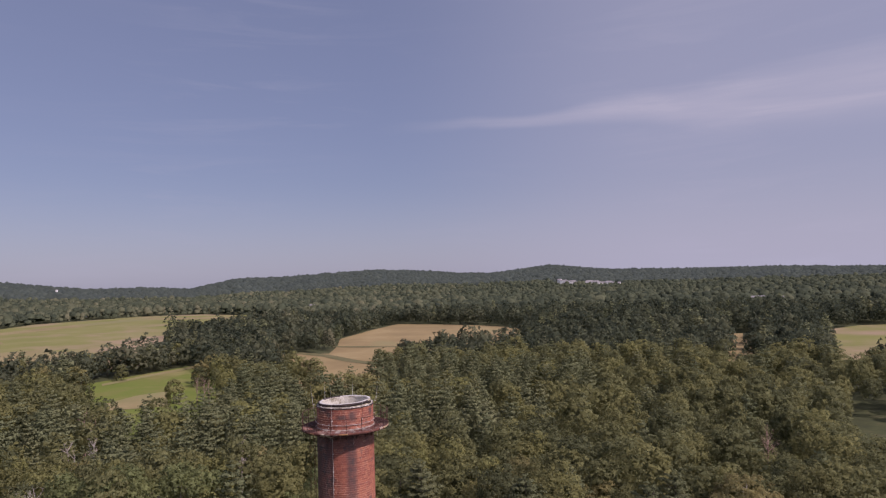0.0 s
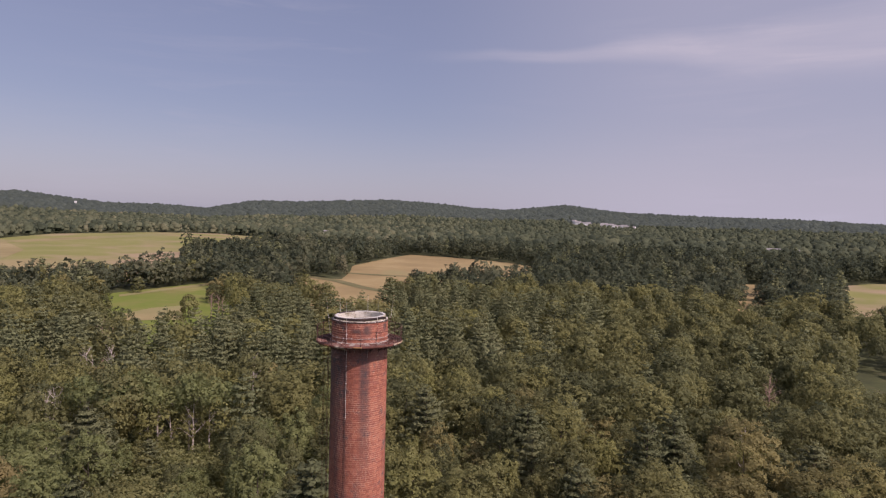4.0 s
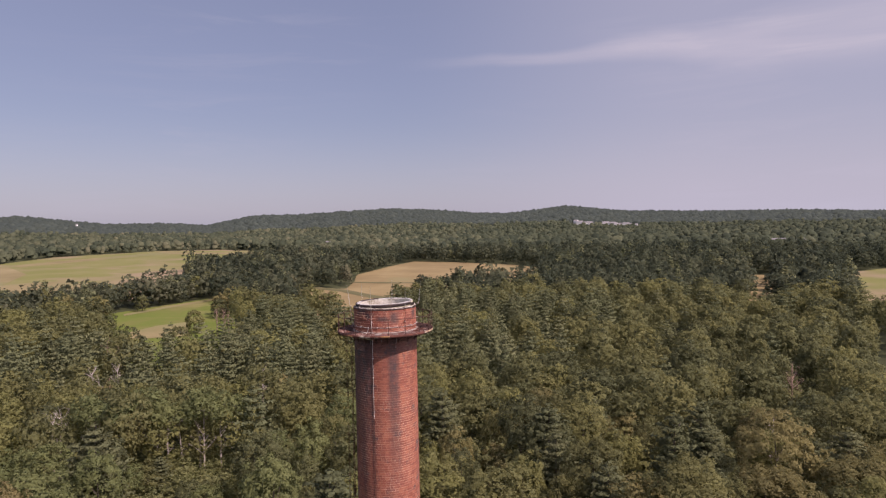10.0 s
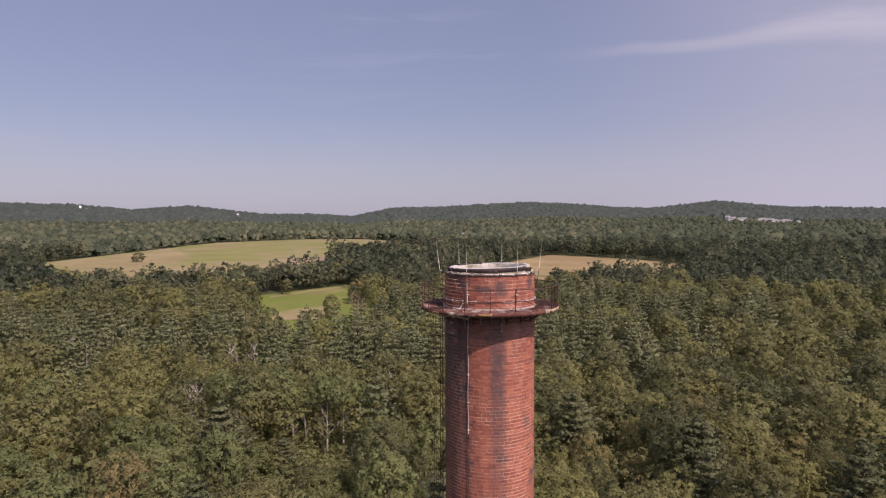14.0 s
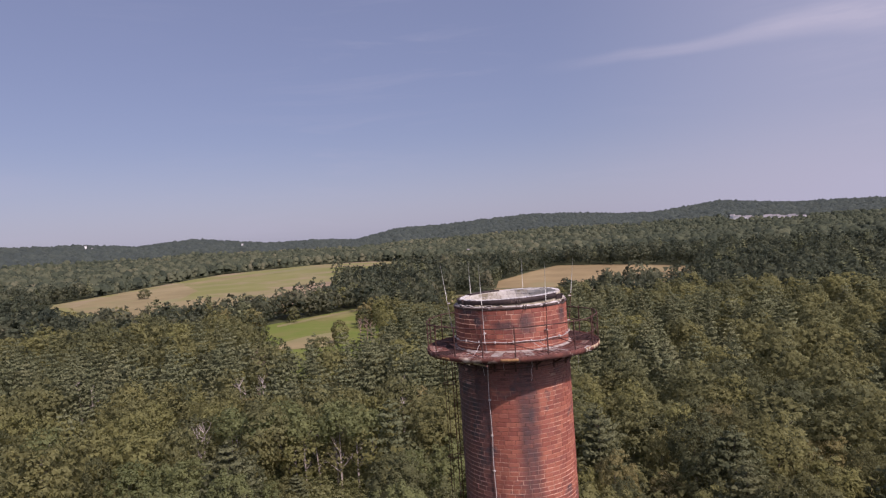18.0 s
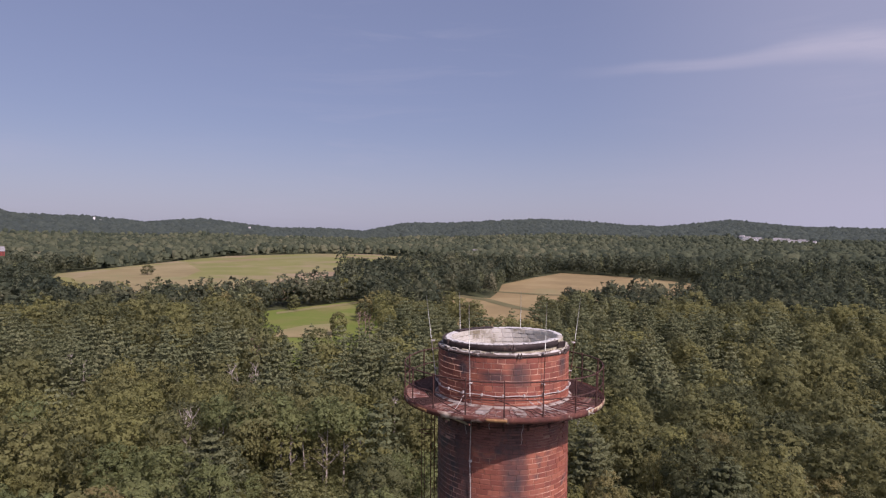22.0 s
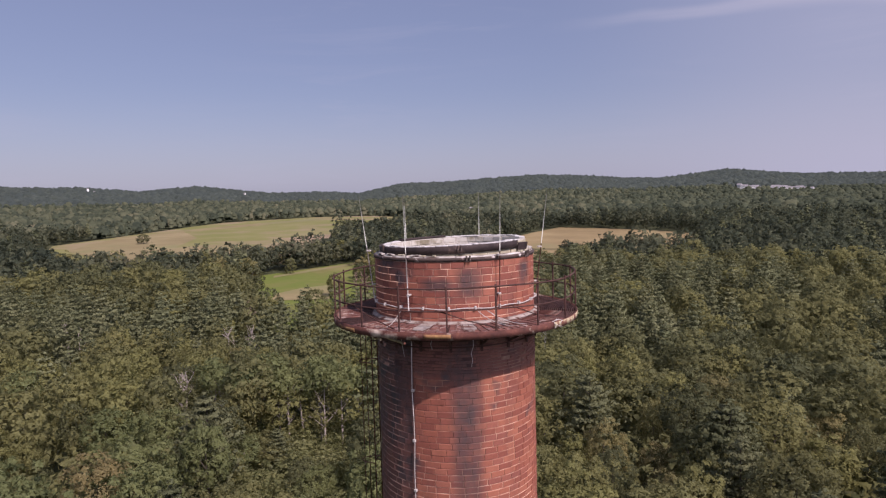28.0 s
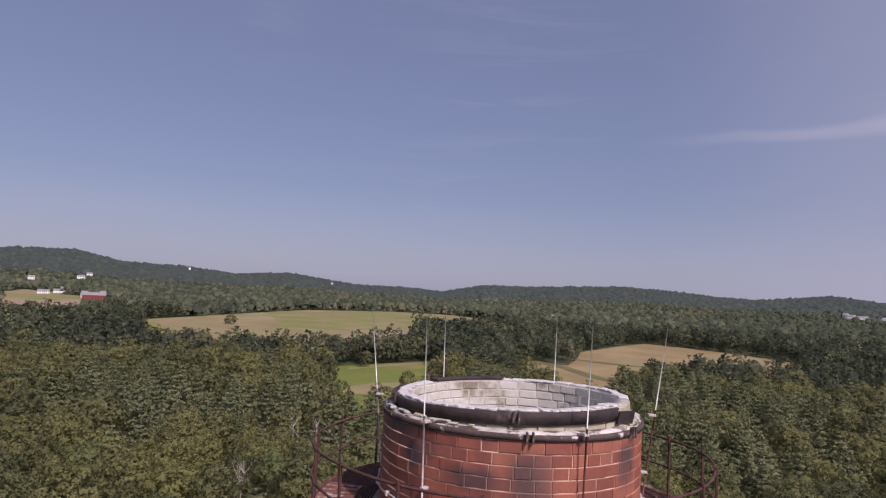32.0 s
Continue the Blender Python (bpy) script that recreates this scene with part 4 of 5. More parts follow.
    for rel0, rel1, r0, r1 in ((-21, -13, 1.74, 2.40), (3, 10, 1.76, 2.46), (26, 30, 1.75, 2.05), (-44, -40, 1.76, 2.10)):
        bm = bmesh.new()               # splashes that cover parts of the plates
        cols = []
        n = 9
        for k in range(n + 1):
            f = k / n
            reach = 0.55 + 0.45 * math.sin(math.pi * f) ** 0.6
            rel = rel0 + (rel1 - rel0) * f
            end = r0 + (r1 - r0) * reach * g.uniform(0.82, 1.0)
            cols.append([bm.verts.new(at_wall(rel, q, DECK_Z + 0.029 + up)) for q, up in ((r0, 0), (r0, 0.004), (end, 0.004), (end, 0))])
        for p, q in zip(cols, cols[1:]):
            for a in range(4):
                bm.faces.new((p[a], q[a], q[(a + 1) % 4], p[(a + 1) % 4]))
        bm.faces.new(cols[0][::-1])
        bm.faces.new(cols[-1])
        bmesh.ops.recalc_face_normals(bm, faces=bm.faces[:])
        part("splash", bm, droppings, deck, "pale splash of droppings")
    for rel in (-52, -8, 24, 66):      # slack stays below the top rail
        p0, p1 = at_wall(rel, DECK_R - 0.03, DECK_Z + 0.42), at_wall(rel + 26, DECK_R - 0.05, DECK_Z + 0.06)
        tube_part("stay", [p0, p0.lerp(p1, 0.5) - Vector((0, 0, 0.03)), p1], 0.011, rust_bar, deck)


build_platform()


def build_ladder():
    ladder = thing("caged_ladder", AXIS, "rusty caged iron ladder running down the shaft", "ladder")
    rel = -104.0
    z0, z1 = 8.0, DECK_Z - 0.05
    foot = at_wall(rel, R + 0.20, 0)
    side = Vector((math.cos(FACING + radians(rel)), math.sin(FACING + radians(rel)), 0))
    out = Vector((math.sin(FACING + radians(rel)), -math.cos(FACING + radians(rel)), 0))
    for s in (-0.17, 0.17):
        tube_part("stringer", [foot + side * s + Vector((0, 0, z0)), foot + side * s + Vector((0, 0, z1))], 0.013, rust, ladder)
    bm = bmesh.new()
    bm_tube(bm, [-side * 0.17, side * 0.17], [0.008] * 2, 5)
    rung = bpy.data.meshes.new("rung")
    bm.to_mesh(rung)
    bm.free()
    z = z0 + 0.2
    while z < z1:
        link_mesh("rung", rung, rust, ladder).location = foot + Vector((0, 0, z))
        z += 0.30
    for k in range(2):
        a = math.pi * (0.25 + 0.5 * k)
        q = foot + side * (0.20 * math.cos(a)) + out * (0.36 * math.sin(a))
        tube_part("cage_strap", [q + Vector((0, 0, z0 + 2)), q + Vector((0, 0, z1))], 0.008, rust, ladder)
    z = z0 + 2
    while z < z1:
        pts = [foot + side * (0.20 * math.cos(math.pi * k / 8)) + out * (0.36 * math.sin(math.pi * k / 8)) + Vector((0, 0, z)) for k in range(9)]
        tube_part("cage_hoop", pts, 0.010, rust, ladder)
        z += 2.2
    z = z0 + 0.5
    while z < z1:
        for s in (-0.21, 0.21):
            tube_part("standoff", [foot + side * s + Vector((0, 0, z)), at_wall(rel, R - 0.01, z) + side * s * 0.95], 0.012, rust_bar, ladder)
        z += 2.6


build_ladder()


# ---- trees ----
rng = np.random.default_rng(11)



def unit(v):
    return v / np.maximum(np.linalg.norm(v, axis=-1, keepdims=True), 1e-9)


ICO = bmesh.new()
bmesh.ops.create_icosphere(ICO, subdivisions=1, radius=1.0)
ICO_V = np.array([v.co for v in ICO.verts])
ICO_T = np.array([[v.index for v in f.verts] for f in ICO.faces if f.calc_center_median().z > -0.55])
ICO.free()

def cards(at, normal, soft, size, g):
    """Small leaf sprays: one triangle each about the given places, shaded with the crown's soft normals."""
    n = len(at)
    normal = unit(normal)
    side = unit(np.cross(normal, unit(g.normal(size=(n, 3)))))
    other = np.cross(normal, side)
    s = (size * g.uniform(0.6, 1.35, n))[:, None]
    k = g.uniform(0.75, 1.25, (n, 3, 1))
    corners = np.stack([at - side * s * k[:, 0] - other * s * 0.6, at + side * s * k[:, 1] - other * s * 0.55, at + other * s * k[:, 2] * 1.15], 1)
    tris = np.arange(n)[:, None] * 3 + [0, 1, 2]
    return corners.reshape(-1, 3), tris, np.repeat(unit(soft), 3, 0)


def merge(pieces):
    vs, ts, ns, at = [], [], [], 0
    for v, t, n in pieces:
        vs.append(v)
        ts.append(t + at)
        ns.append(n)
        at += len(v)
    return np.concatenate(vs), np.concatenate(ts), np.concatenate(ns)


def broad_crown(seed, n_cards, size, height=19.0, radius=4.4, lobes=16, core=0, low=0.12, rough=0.30):
    """A broadleaf crown: many small lobes of leaf sprays over an uneven dome that reaches down to low of its height."""
    g = np.random.default_rng(seed)
    bottom = height * low
    mid, tall = bottom + (height - bottom) * 0.46, (height - bottom) * 0.5
    k = np.arange(lobes) + 0.5
    up = 1 - 1.72 * k / lobes                      # even cover of the dome, open below
    ring = np.sqrt(np.maximum(0, 1 - up * up))
    ang = k * 2.39996 + g.uniform(0, 6.28)
    way = np.stack([ring * np.cos(ang), ring * np.sin(ang), up], 1) + g.normal(0, 0.11, (lobes, 3))
    squash = np.array([g.uniform(0.85, 1.15), g.uniform(0.85, 1.15), 1.0])
    lr = radius * g.uniform(0.65, 1.35, lobes) * (1.30 / math.sqrt(lobes) + 0.045)
    # a few big boughs push the outline out or leave dents
    bough = unit(g.normal(size=(5, 3)) + [0, 0, 0.4])
    swell = 1 + 0.16 * np.max(np.clip(unit(way) @ bough.T, 0, 1) ** 6, 1) - 0.05
    centre = way * (np.array([radius, radius, tall]) - lr[:, None] * 0.75) * squash * (swell * g.uniform(0.90, 1.06, lobes))[:, None] + [0, 0, mid]
    pieces = []
    if core:                                       # far crowns: plain uneven clumps under the sprays
        for c, r in zip(centre, lr):
            lump = ICO_V * (r * g.uniform(0.80, 1.18, (len(ICO_V), 1)))
            pieces.append((lump + c, ICO_T, unit(unit(lump) + [0, 0, 1.3 if lobes == 1 else 0.9])))
    if n_cards:
        inner = 0 if core else n_cards // 3        # leaves inside the crown, that close it
        n = n_cards - inner
        pick = g.choice(lobes, n * 3, p=lr ** 2 / (lr ** 2).sum())
        d = unit(g.normal(size=(n * 3, 3)) + [0, 0, 0.35])
        p = centre[pick] + d * (lr[pick] * g.uniform(0.80, 1.14, n * 3))[:, None]
        crown_out = unit((p - [0, 0, mid - tall * 0.25]) / [radius, radius, tall])
        out = (d * crown_out).sum(1) > 0.05
        p, d, crown_out = p[out][:n], d[out][:n], crown_out[out][:n]
        soft = unit(0.62 * crown_out + 0.50 * d)
        pieces.append(cards(p, soft * 0.5 + d * 0.4 + g.normal(size=d.shape) * 0.45, soft + g.normal(size=d.shape) * rough, size, g))
        if inner:
            pick = g.integers(0, lobes, inner)
            d = unit(g.normal(size=(inner, 3)) + unit(centre[pick] - [0, 0, mid - tall * 0.3]) * 0.9)
            p = centre[pick] + d * (lr[pick] * g.uniform(0.62, 0.88, inner))[:, None]
            pieces.append(cards(p, d + g.normal(size=d.shape) * 0.12, unit(0.5 * d + 0.6 * unit(p - [0, 0, mid - tall * 0.25])), size * 1.25, g))
    return merge(pieces)


def pine_crown(seed, whorls, arms, each, size, height=22.0, reach=4.6):
    """A white pine: tiers of flat boughs, each a row of upturned tufts that narrows to its tip, with shaded gaps between."""
    g = np.random.default_rng(seed)
    centre, wide, way = [], [], []
    for w in range(whorls):
        f = (w + g.uniform(0.0, 0.4)) / whorls
        z = height * (0.30 + 0.66 * f)
        length = reach * (1.0 - f ** 2.2) ** 0.85 * g.uniform(0.75, 1.15) + 0.35
        for a in range(arms):
            ang = 2 * np.pi * (a + g.uniform(-0.35, 0.35)) / arms + w * 1.9
            ln = length * g.uniform(0.60, 1.20)
            for u in (0.35, 0.68, 0.98):
                centre.append([np.sin(ang) * ln * u, np.cos(ang) * ln * u, z + 0.26 * ln * u * u + g.uniform(-0.15, 0.15)])
                wide.append(ln * (0.30 - 0.12 * u) * g.uniform(0.85, 1.2) + 0.18)
                way.append([np.sin(ang), np.cos(ang), 0.25])
    centre.append([0, 0, height * 0.965])
    wide.append(0.5)
    way.append([0, 0, 1])
    centre, wide, way = np.array(centre), np.array(wide), np.array(way)
    n = len(centre) * each
    pick = np.repeat(np.arange(len(centre)), each)
    d = unit(g.normal(size=(n, 3)) + [0, 0, 0.5])
    p = centre[pick] + d * np.stack([wide[pick], wide[pick], 0.10 + 0.10 * wide[pick]], 1) * g.uniform(0.6, 1.15, (n, 1))
    soft = unit(0.55 * d + 0.42 * way[pick] + [0, 0, 0.40] + g.normal(size=d.shape) * 0.16)
    face = unit(d * [0.6, 0.6, 1.0] + 0.2 * way[pick] + [0, 0, 0.35])
    return cards(p, face + g.normal(size=d.shape) * 0.30, soft, size * (0.6 + 0.4 * (wide[pick] / wide.mean())), g)


def tree_mesh(name, crown, material):
    return mesh_np(name, crown[0], crown[1], material, smooth=True, normals=crown[2])


def trunk_mesh(seed, height, thick, material, limbs=5, bare=False):
    """A tapered trunk with limbs; a bare one forks on."""
    g = random.Random(seed)
    bm = bmesh.new()
    lean = Vector((g.uniform(-0.6, 0.6), g.uniform(-0.6, 0.6), 0))
    spine = [Vector((0, 0, -0.4)), Vector((0, 0, 0.3)) + lean * 0.1, Vector((0, 0, height * 0.4)) + lean * 0.5, Vector((0, 0, height * 0.75)) + lean, Vector((0, 0, height * 0.97)) + lean * 1.4]
    bm_tube(bm, spine, [thick * 1.25, thick, thick * 0.75, thick * 0.42, thick * 0.10], 7)
    for k in range(limbs):
        f = g.uniform(0.35, 0.9)
        root = spine[2].lerp(spine[4], (f - 0.4) / 0.57) if f > 0.4 else spine[1].lerp(spine[2], f / 0.4)
        a = g.uniform(0, 6.28)
        ln = height * g.uniform(0.14, 0.26) * (1.2 - 0.6 * f)
        way = Vector((math.cos(a), math.sin(a), g.uniform(0.5, 1.3))).normalized()
        mid = root + way * ln * 0.5 + Vector((0, 0, g.uniform(-0.1, 0.3)))
        tip = root + way * ln + Vector((0, 0, g.uniform(0.2, 0.9)))
        bm_tube(bm, [root, mid, tip], [thick * 0.34, thick * 0.22, thick * 0.06], 5)
        if bare:
            for j in range(4):
                q = root.lerp(tip, g.uniform(0.3, 0.95))
                b2 = Vector((g.uniform(-1, 1), g.uniform(-1, 1), g.uniform(0.1, 1.2))).normalized() * ln * g.uniform(0.25, 0.5)
                bm_tube(bm, [q, q + b2 * 0.5 + Vector((0, 0, 0.1)), q + b2], [thick * 0.12, thick * 0.08, thick * 0.03], 4)
    me = bpy.data.meshes.new("trunk")
    bm.to_mesh(me)
    bm.free()
    me.materials.append(material)
    return me


in_any = lambda x, y: np.any([inside(p, x, y) for _, _, p in FIELDS.values()], axis=0)
PINE_SPOTS = [(-131, 214, 26), (-112, 212, 24), (-92, 206, 24), (-72, 208, 22), (-54, 214, 20), (-88, 235, 24), (-95, 256, 22), (-72, 285, 26), (-155, 200, 22), (-182, 200, 24), (-205, 210, 20), (24, 112, 10), (34, 116, 8), (64, 114, 6), (-35, 340, 24), (-8, 330, 28), (20, 305, 28), (42, 322, 26), (-5, 240, 26), (10, 224, 20)]


def pine_share(x, y):
    """How likely a tree at a place is a pine."""
    share = np.full(np.shape(x), 0.06)
    for px, py, pr in PINE_SPOTS:
        share = np.maximum(share, 0.97 * np.exp(-((x - px) ** 2 + (y - py) ** 2) / (pr * pr) * 0.7))
    return share


# far houses: place, turn, size, roof height
FAR_HOUSES = [(-1054, 796, 40, (10, 9, 5), 3.5), (-1072, 818, 64, (9, 9, 5), 3.2), (-1126, 880, 50, (12, 9, 5), 3.5), (-1140, 900, 75, (9, 8, 5), 3.0), (-1200, 950, 48, (10, 9, 6), 3.5), (-912, 764, 66, (9, 9, 8), 4.0), (-901, 777, 38, (8, 8, 7), 3.4), (-903, 790, 60, (8, 8, 9), 3.6), (-1454, 1190, 40, (17, 9, 6), 4.0), (-1511, 1259, 55, (13, 9, 6), 3.5), (-1454, 1061, 50, (14, 9, 6), 4.0)]


def scatter(r0, r1, gap, az0=-62.0, az1=39.5):
    """Uneven places of trees in a ring sector, off the fields."""
    area = (r1 * r1 - r0 * r0) * math.radians(az1 - az0) / 2
    n = int(area / (gap * gap) * 1.25)
    r = np.sqrt(rng.uniform(r0 * r0, r1 * r1, n))
    a = np.radians(rng.uniform(az0, az1, n))
    x, y = r * np.sin(a), r * np.cos(a)
    cell = set()
    keep = []
    for k in range(n):
        c = (int(x[k] // (gap * 0.85)), int(y[k] // (gap * 0.85)))
        if c in cell:
            continue
        cell.add(c)
        keep.append(k)
    x, y = x[keep], y[keep]
    ok = ~in_any(x, y) & ~((np.abs(np.degrees(np.arctan2(x, y)) + 49.3) < 1.25) & (np.hypot(x, y) > 720) & (np.hypot(x, y) < 1230)) & (np.hypot(x - CX, y - CY) > 9) & (np.hypot(x - HOUSE[0], y - HOUSE[1]) > 15) & ~((np.abs(x * HOUSE[1] - y * HOUSE[0]) < 13 * np.hypot(*HOUSE)) & (np.hypot(x, y) > np.hypot(*HOUSE) * 0.74) & (np.hypot(x, y) < np.hypot(*HOUSE)) & (x > 0)) & ~((np.abs(np.degrees(np.arctan2(x, y)) - 11.7) < 2.9) & (np.abs(np.hypot(x, y) - 1860) < 100)) & ~((np.abs(x - 0.62 * y) < 10) & (y > 205) & (y < 240))
    az, r = np.degrees(np.arctan2(x, y)), np.hypot(x, y)
    for hx, hy, *_ in FAR_HOUSES:
        ok &= ~((np.abs(az - math.degrees(math.atan2(hx, hy))) < 0.42) & (r > math.hypot(hx, hy) - 120) & (r < math.hypot(hx, hy) + 9))
    return x[ok], y[ok]


def forest(name, label, places, crowns, material, tint, size=(0.66, 1.45), grown=(0.78, 1.10)):
    """Many trees joined into one mesh: crowns picked at random, turned and sized."""
    x, y = places
    n = len(x)
    z = land(x, y)
    which = rng.integers(0, len(crowns), n)
    ang = rng.uniform(0, 6.283, n)
    s = size[0] + (size[1] - size[0]) * rng.random(n) ** 1.6
    tall = (0.52 + 0.48 * s) * rng.uniform(*grown, n)
    vs, ts, tt, ns, at = [], [], [], [], 0
    for k, (v, t, nv) in enumerate(crowns):
        m = np.where(which == k)[0]
        if not len(m):
            continue
        c, sn = np.cos(ang[m])[:, None], np.sin(ang[m])[:, None]
        px = (v[None, :, 0] * c - v[None, :, 1] * sn) * s[m][:, None] + x[m][:, None]
        py = (v[None, :, 0] * sn + v[None, :, 1] * c) * s[m][:, None] + y[m][:, None]
        pz = v[None, :, 2] * tall[m][:, None] + z[m][:, None]
        vs.append(np.stack([px, py, pz], -1).reshape(-1, 3))
        ts.append((t[None] + (np.arange(len(m)) * len(v))[:, None, None]).reshape(-1, 3) + at)
        tt.append(np.repeat(tint[m], len(v)))
        ns.append(np.stack([nv[None, :, 0] * c - nv[None, :, 1] * sn, nv[None, :, 0] * sn + nv[None, :, 1] * c, np.repeat(nv[None, :, 2], len(m), 0)], -1).reshape(-1, 3))
        at += len(m) * len(v)
    me = mesh_np(name, np.concatenate(vs), np.concatenate(ts), material, np.concatenate(tt), smooth=True, normals=np.concatenate(ns))
    tagged(link_mesh(name, me, None), label, "trees", kind="stuff")


def in_glade(x, y):
    """A strip of low growth in the near wood."""
    ax, ay, bx, by = -66.0, 143.0, -47.0, 106.0
    f = np.clip(((x - ax) * (bx - ax) + (y - ay) * (by - ay)) / ((bx - ax) ** 2 + (by - ay) ** 2), 0, 1)
    return np.hypot(x - ax - f * (bx - ax), y - ay - f * (by - ay)) < 12


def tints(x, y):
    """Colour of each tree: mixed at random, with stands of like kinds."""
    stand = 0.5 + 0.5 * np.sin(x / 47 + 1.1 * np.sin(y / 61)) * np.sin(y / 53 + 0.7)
    x_fall = np.interp(x, [-60, 10, 60], [1.0, 0.95, 0.75])      # lower tints towards +x
    return np.clip((0.72 * rng.random(len(x)) + 0.25 * stand + rng.normal(0, 0.06, len(x))) * x_fall, 0, 1)


# far woods first, then nearer ones with more leaves
hill_crowns = [broad_crown(900 + k, 0, 2.4, 15, 6.6, 1, 1, -0.15) for k in range(6)]
far_crowns = [broad_crown(800 + k, 12, 1.15, 17, 5.0, 3, 1, -0.05, 0.18) for k in range(9)]
mid_crowns = [broad_crown(700 + k, 150, 0.85, 18, 5.0, 30, 0, 0.10, 0.2) for k in range(9)]
close_crowns = [broad_crown(650 + k, 1300, 0.27, 18.0, 4.4, 70, 0, 0.42, 0.25) for k in range(8)]
fine_crowns = [broad_crown(600 + k, 700, 0.38, 18.0, 4.4, 60, 0, 0.40, 0.22) for k in range(9)]
mid_pines = [pine_crown(500 + k, 8, 4, 2, 0.9) for k in range(4)]
fine_pines = [pine_crown(400 + k, 9, 5, 7, 0.40, 23.0, 4.9) for k in range(7)]

p = scatter(1900, 3250, 14.5)
forest("hill_woods", "dull green woods covering far hills", p, hill_crowns, leaf_hill_haze, rng.random(len(p[0])), (0.7, 1.25))
p = scatter(820, 1900, 11.2)
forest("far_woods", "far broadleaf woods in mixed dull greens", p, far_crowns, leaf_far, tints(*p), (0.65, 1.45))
for r0, r1, gap, crowns, pines, name in ((400, 820, 8.0, mid_crowns, mid_pines, "middle"), (220, 400, 7.5, fine_crowns, fine_pines, "near"), (150, 220, 7.4, close_crowns, fine_pines, "close")):
    x, y = scatter(r0, r1, gap)
    is_pine = rng.random(len(x)) < pine_share(x, y)
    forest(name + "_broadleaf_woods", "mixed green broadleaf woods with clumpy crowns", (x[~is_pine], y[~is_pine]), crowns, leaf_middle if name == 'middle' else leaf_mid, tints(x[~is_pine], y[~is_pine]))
    forest(name + "_pine_woods", "grey-green white pines with tiered branches", (x[is_pine], y[is_pine]), pines, pine_far, rng.random(int(is_pine.sum())), (0.8, 1.1))

# the nearest trees, each a thing of its own
crown_meshes = [tree_mesh("crown", broad_crown(100 + k, 4000, 0.175, 18.0, 4.4, 80, 0, 0.42, 0.28), leaf_near) for k in range(10)]
pale_meshes = [tree_mesh("crown", broad_crown(120 + k, 4000, 0.175, 18.0, 4.2, 80, 0, 0.42, 0.28), leaf_pale) for k in range(4)]
olive_meshes = [tree_mesh("crown", broad_crown(130 + k, 4000, 0.175, 18.0, 4.7, 70, 0, 0.42, 0.28), leaf_olive) for k in range(5)]
pine_meshes = [tree_mesh("crown", pine_crown(200 + k, 11, 7, 16, 0.27), pine_near) for k in range(4)]
trunks = [trunk_mesh(k, 15.0, 0.24, bark) for k in range(3)]
pine_trunks = [trunk_mesh(10 + k, 21.0, 0.26, bark, 3) for k in range(2)]


def build_tree(name, at, crown, trunk, label, category, turn, size, tall):
    tree = thing(name, at, label, category, "trees of the near wood")
    tree.rotation_euler = (0, 0, turn)
    tree.scale = (size, size, tall)
    link_mesh("trunk", trunk, None, tree)
    link_mesh("crown", crown, None, tree)
    return tree


p = scatter(56, 235, 5.8, -60, 40)
bare = in_glade(*p)
low_p = scatter(95, 165, 3.0, -36, -16)
bare_low = in_glade(*low_p)
low_p = low_p[0][bare_low], low_p[1][bare_low]
p = p[0][~bare], p[1][~bare]
shrub_crowns = [broad_crown(300 + k, 190, 0.44, 14.0, 3.8, 20, 0, 0.30) for k in range(5)]
p = tuple(q[pine_share(*p) < 0.45] for q in p)      # none below the pines
forest("understory_shrubs", "dense green understory shrubs below the trees", p, shrub_crowns, leaf_mid, tints(*p), (0.7, 1.1))
glade_crowns = [broad_crown(320 + k, 420, 0.30, 14.0, 3.7, 30, 0, 0.20) for k in range(5)]
forest("glade_shrubs", "low bright green shrubs in a gap of the wood", low_p, glade_crowns, leaf_glade, rng.random(len(low_p[0])), (0.6, 0.95), (0.45, 0.68))

x, y = scatter(58, 150, 7.3, -60, 40)
is_pine = rng.random(len(x)) < pine_share(x, y)
order = np.argsort(np.hypot(x, y))
for k in order:
    at = (x[k], y[k], float(land(x[k], y[k])))
    turn, size = rng.uniform(0, 6.28), 0.68 + 0.80 * rng.random() ** 1.6
    tall = (0.52 + 0.48 * size) * rng.uniform(0.78, 1.10)
    if in_glade(x[k], y[k]):            # lower young trees before the pale-stemmed ones
        if rng.random() < 0.45:
            continue
        size, tall = size * 0.85, tall * 0.56
    if is_pine[k]:
        build_tree("pine_tree", at, pine_meshes[k % 4], pine_trunks[k % 2], "tall grey-green white pine with tiered branches", "pine tree", turn, size * 0.95, tall * 0.95)
    elif -115 < x[k] < -28 and 80 < y[k] < 168 and k % 5 < 3:
        build_tree("broadleaf_tree", at, pale_meshes[k % 4], trunks[k % 3], "pale yellow-green broadleaf tree with a light crown", "tree", turn, size, tall)
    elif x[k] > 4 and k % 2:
        build_tree("broadleaf_tree", at, olive_meshes[k % 5], trunks[k % 3], "dark olive broadleaf tree with a wide crown", "tree", turn, size, tall)
    else:
        build_tree("broadleaf_tree", at, crown_meshes[k % 10], trunks[k % 3], "leafy green broadleaf tree with a clumpy crown", "tree", turn, size, tall)



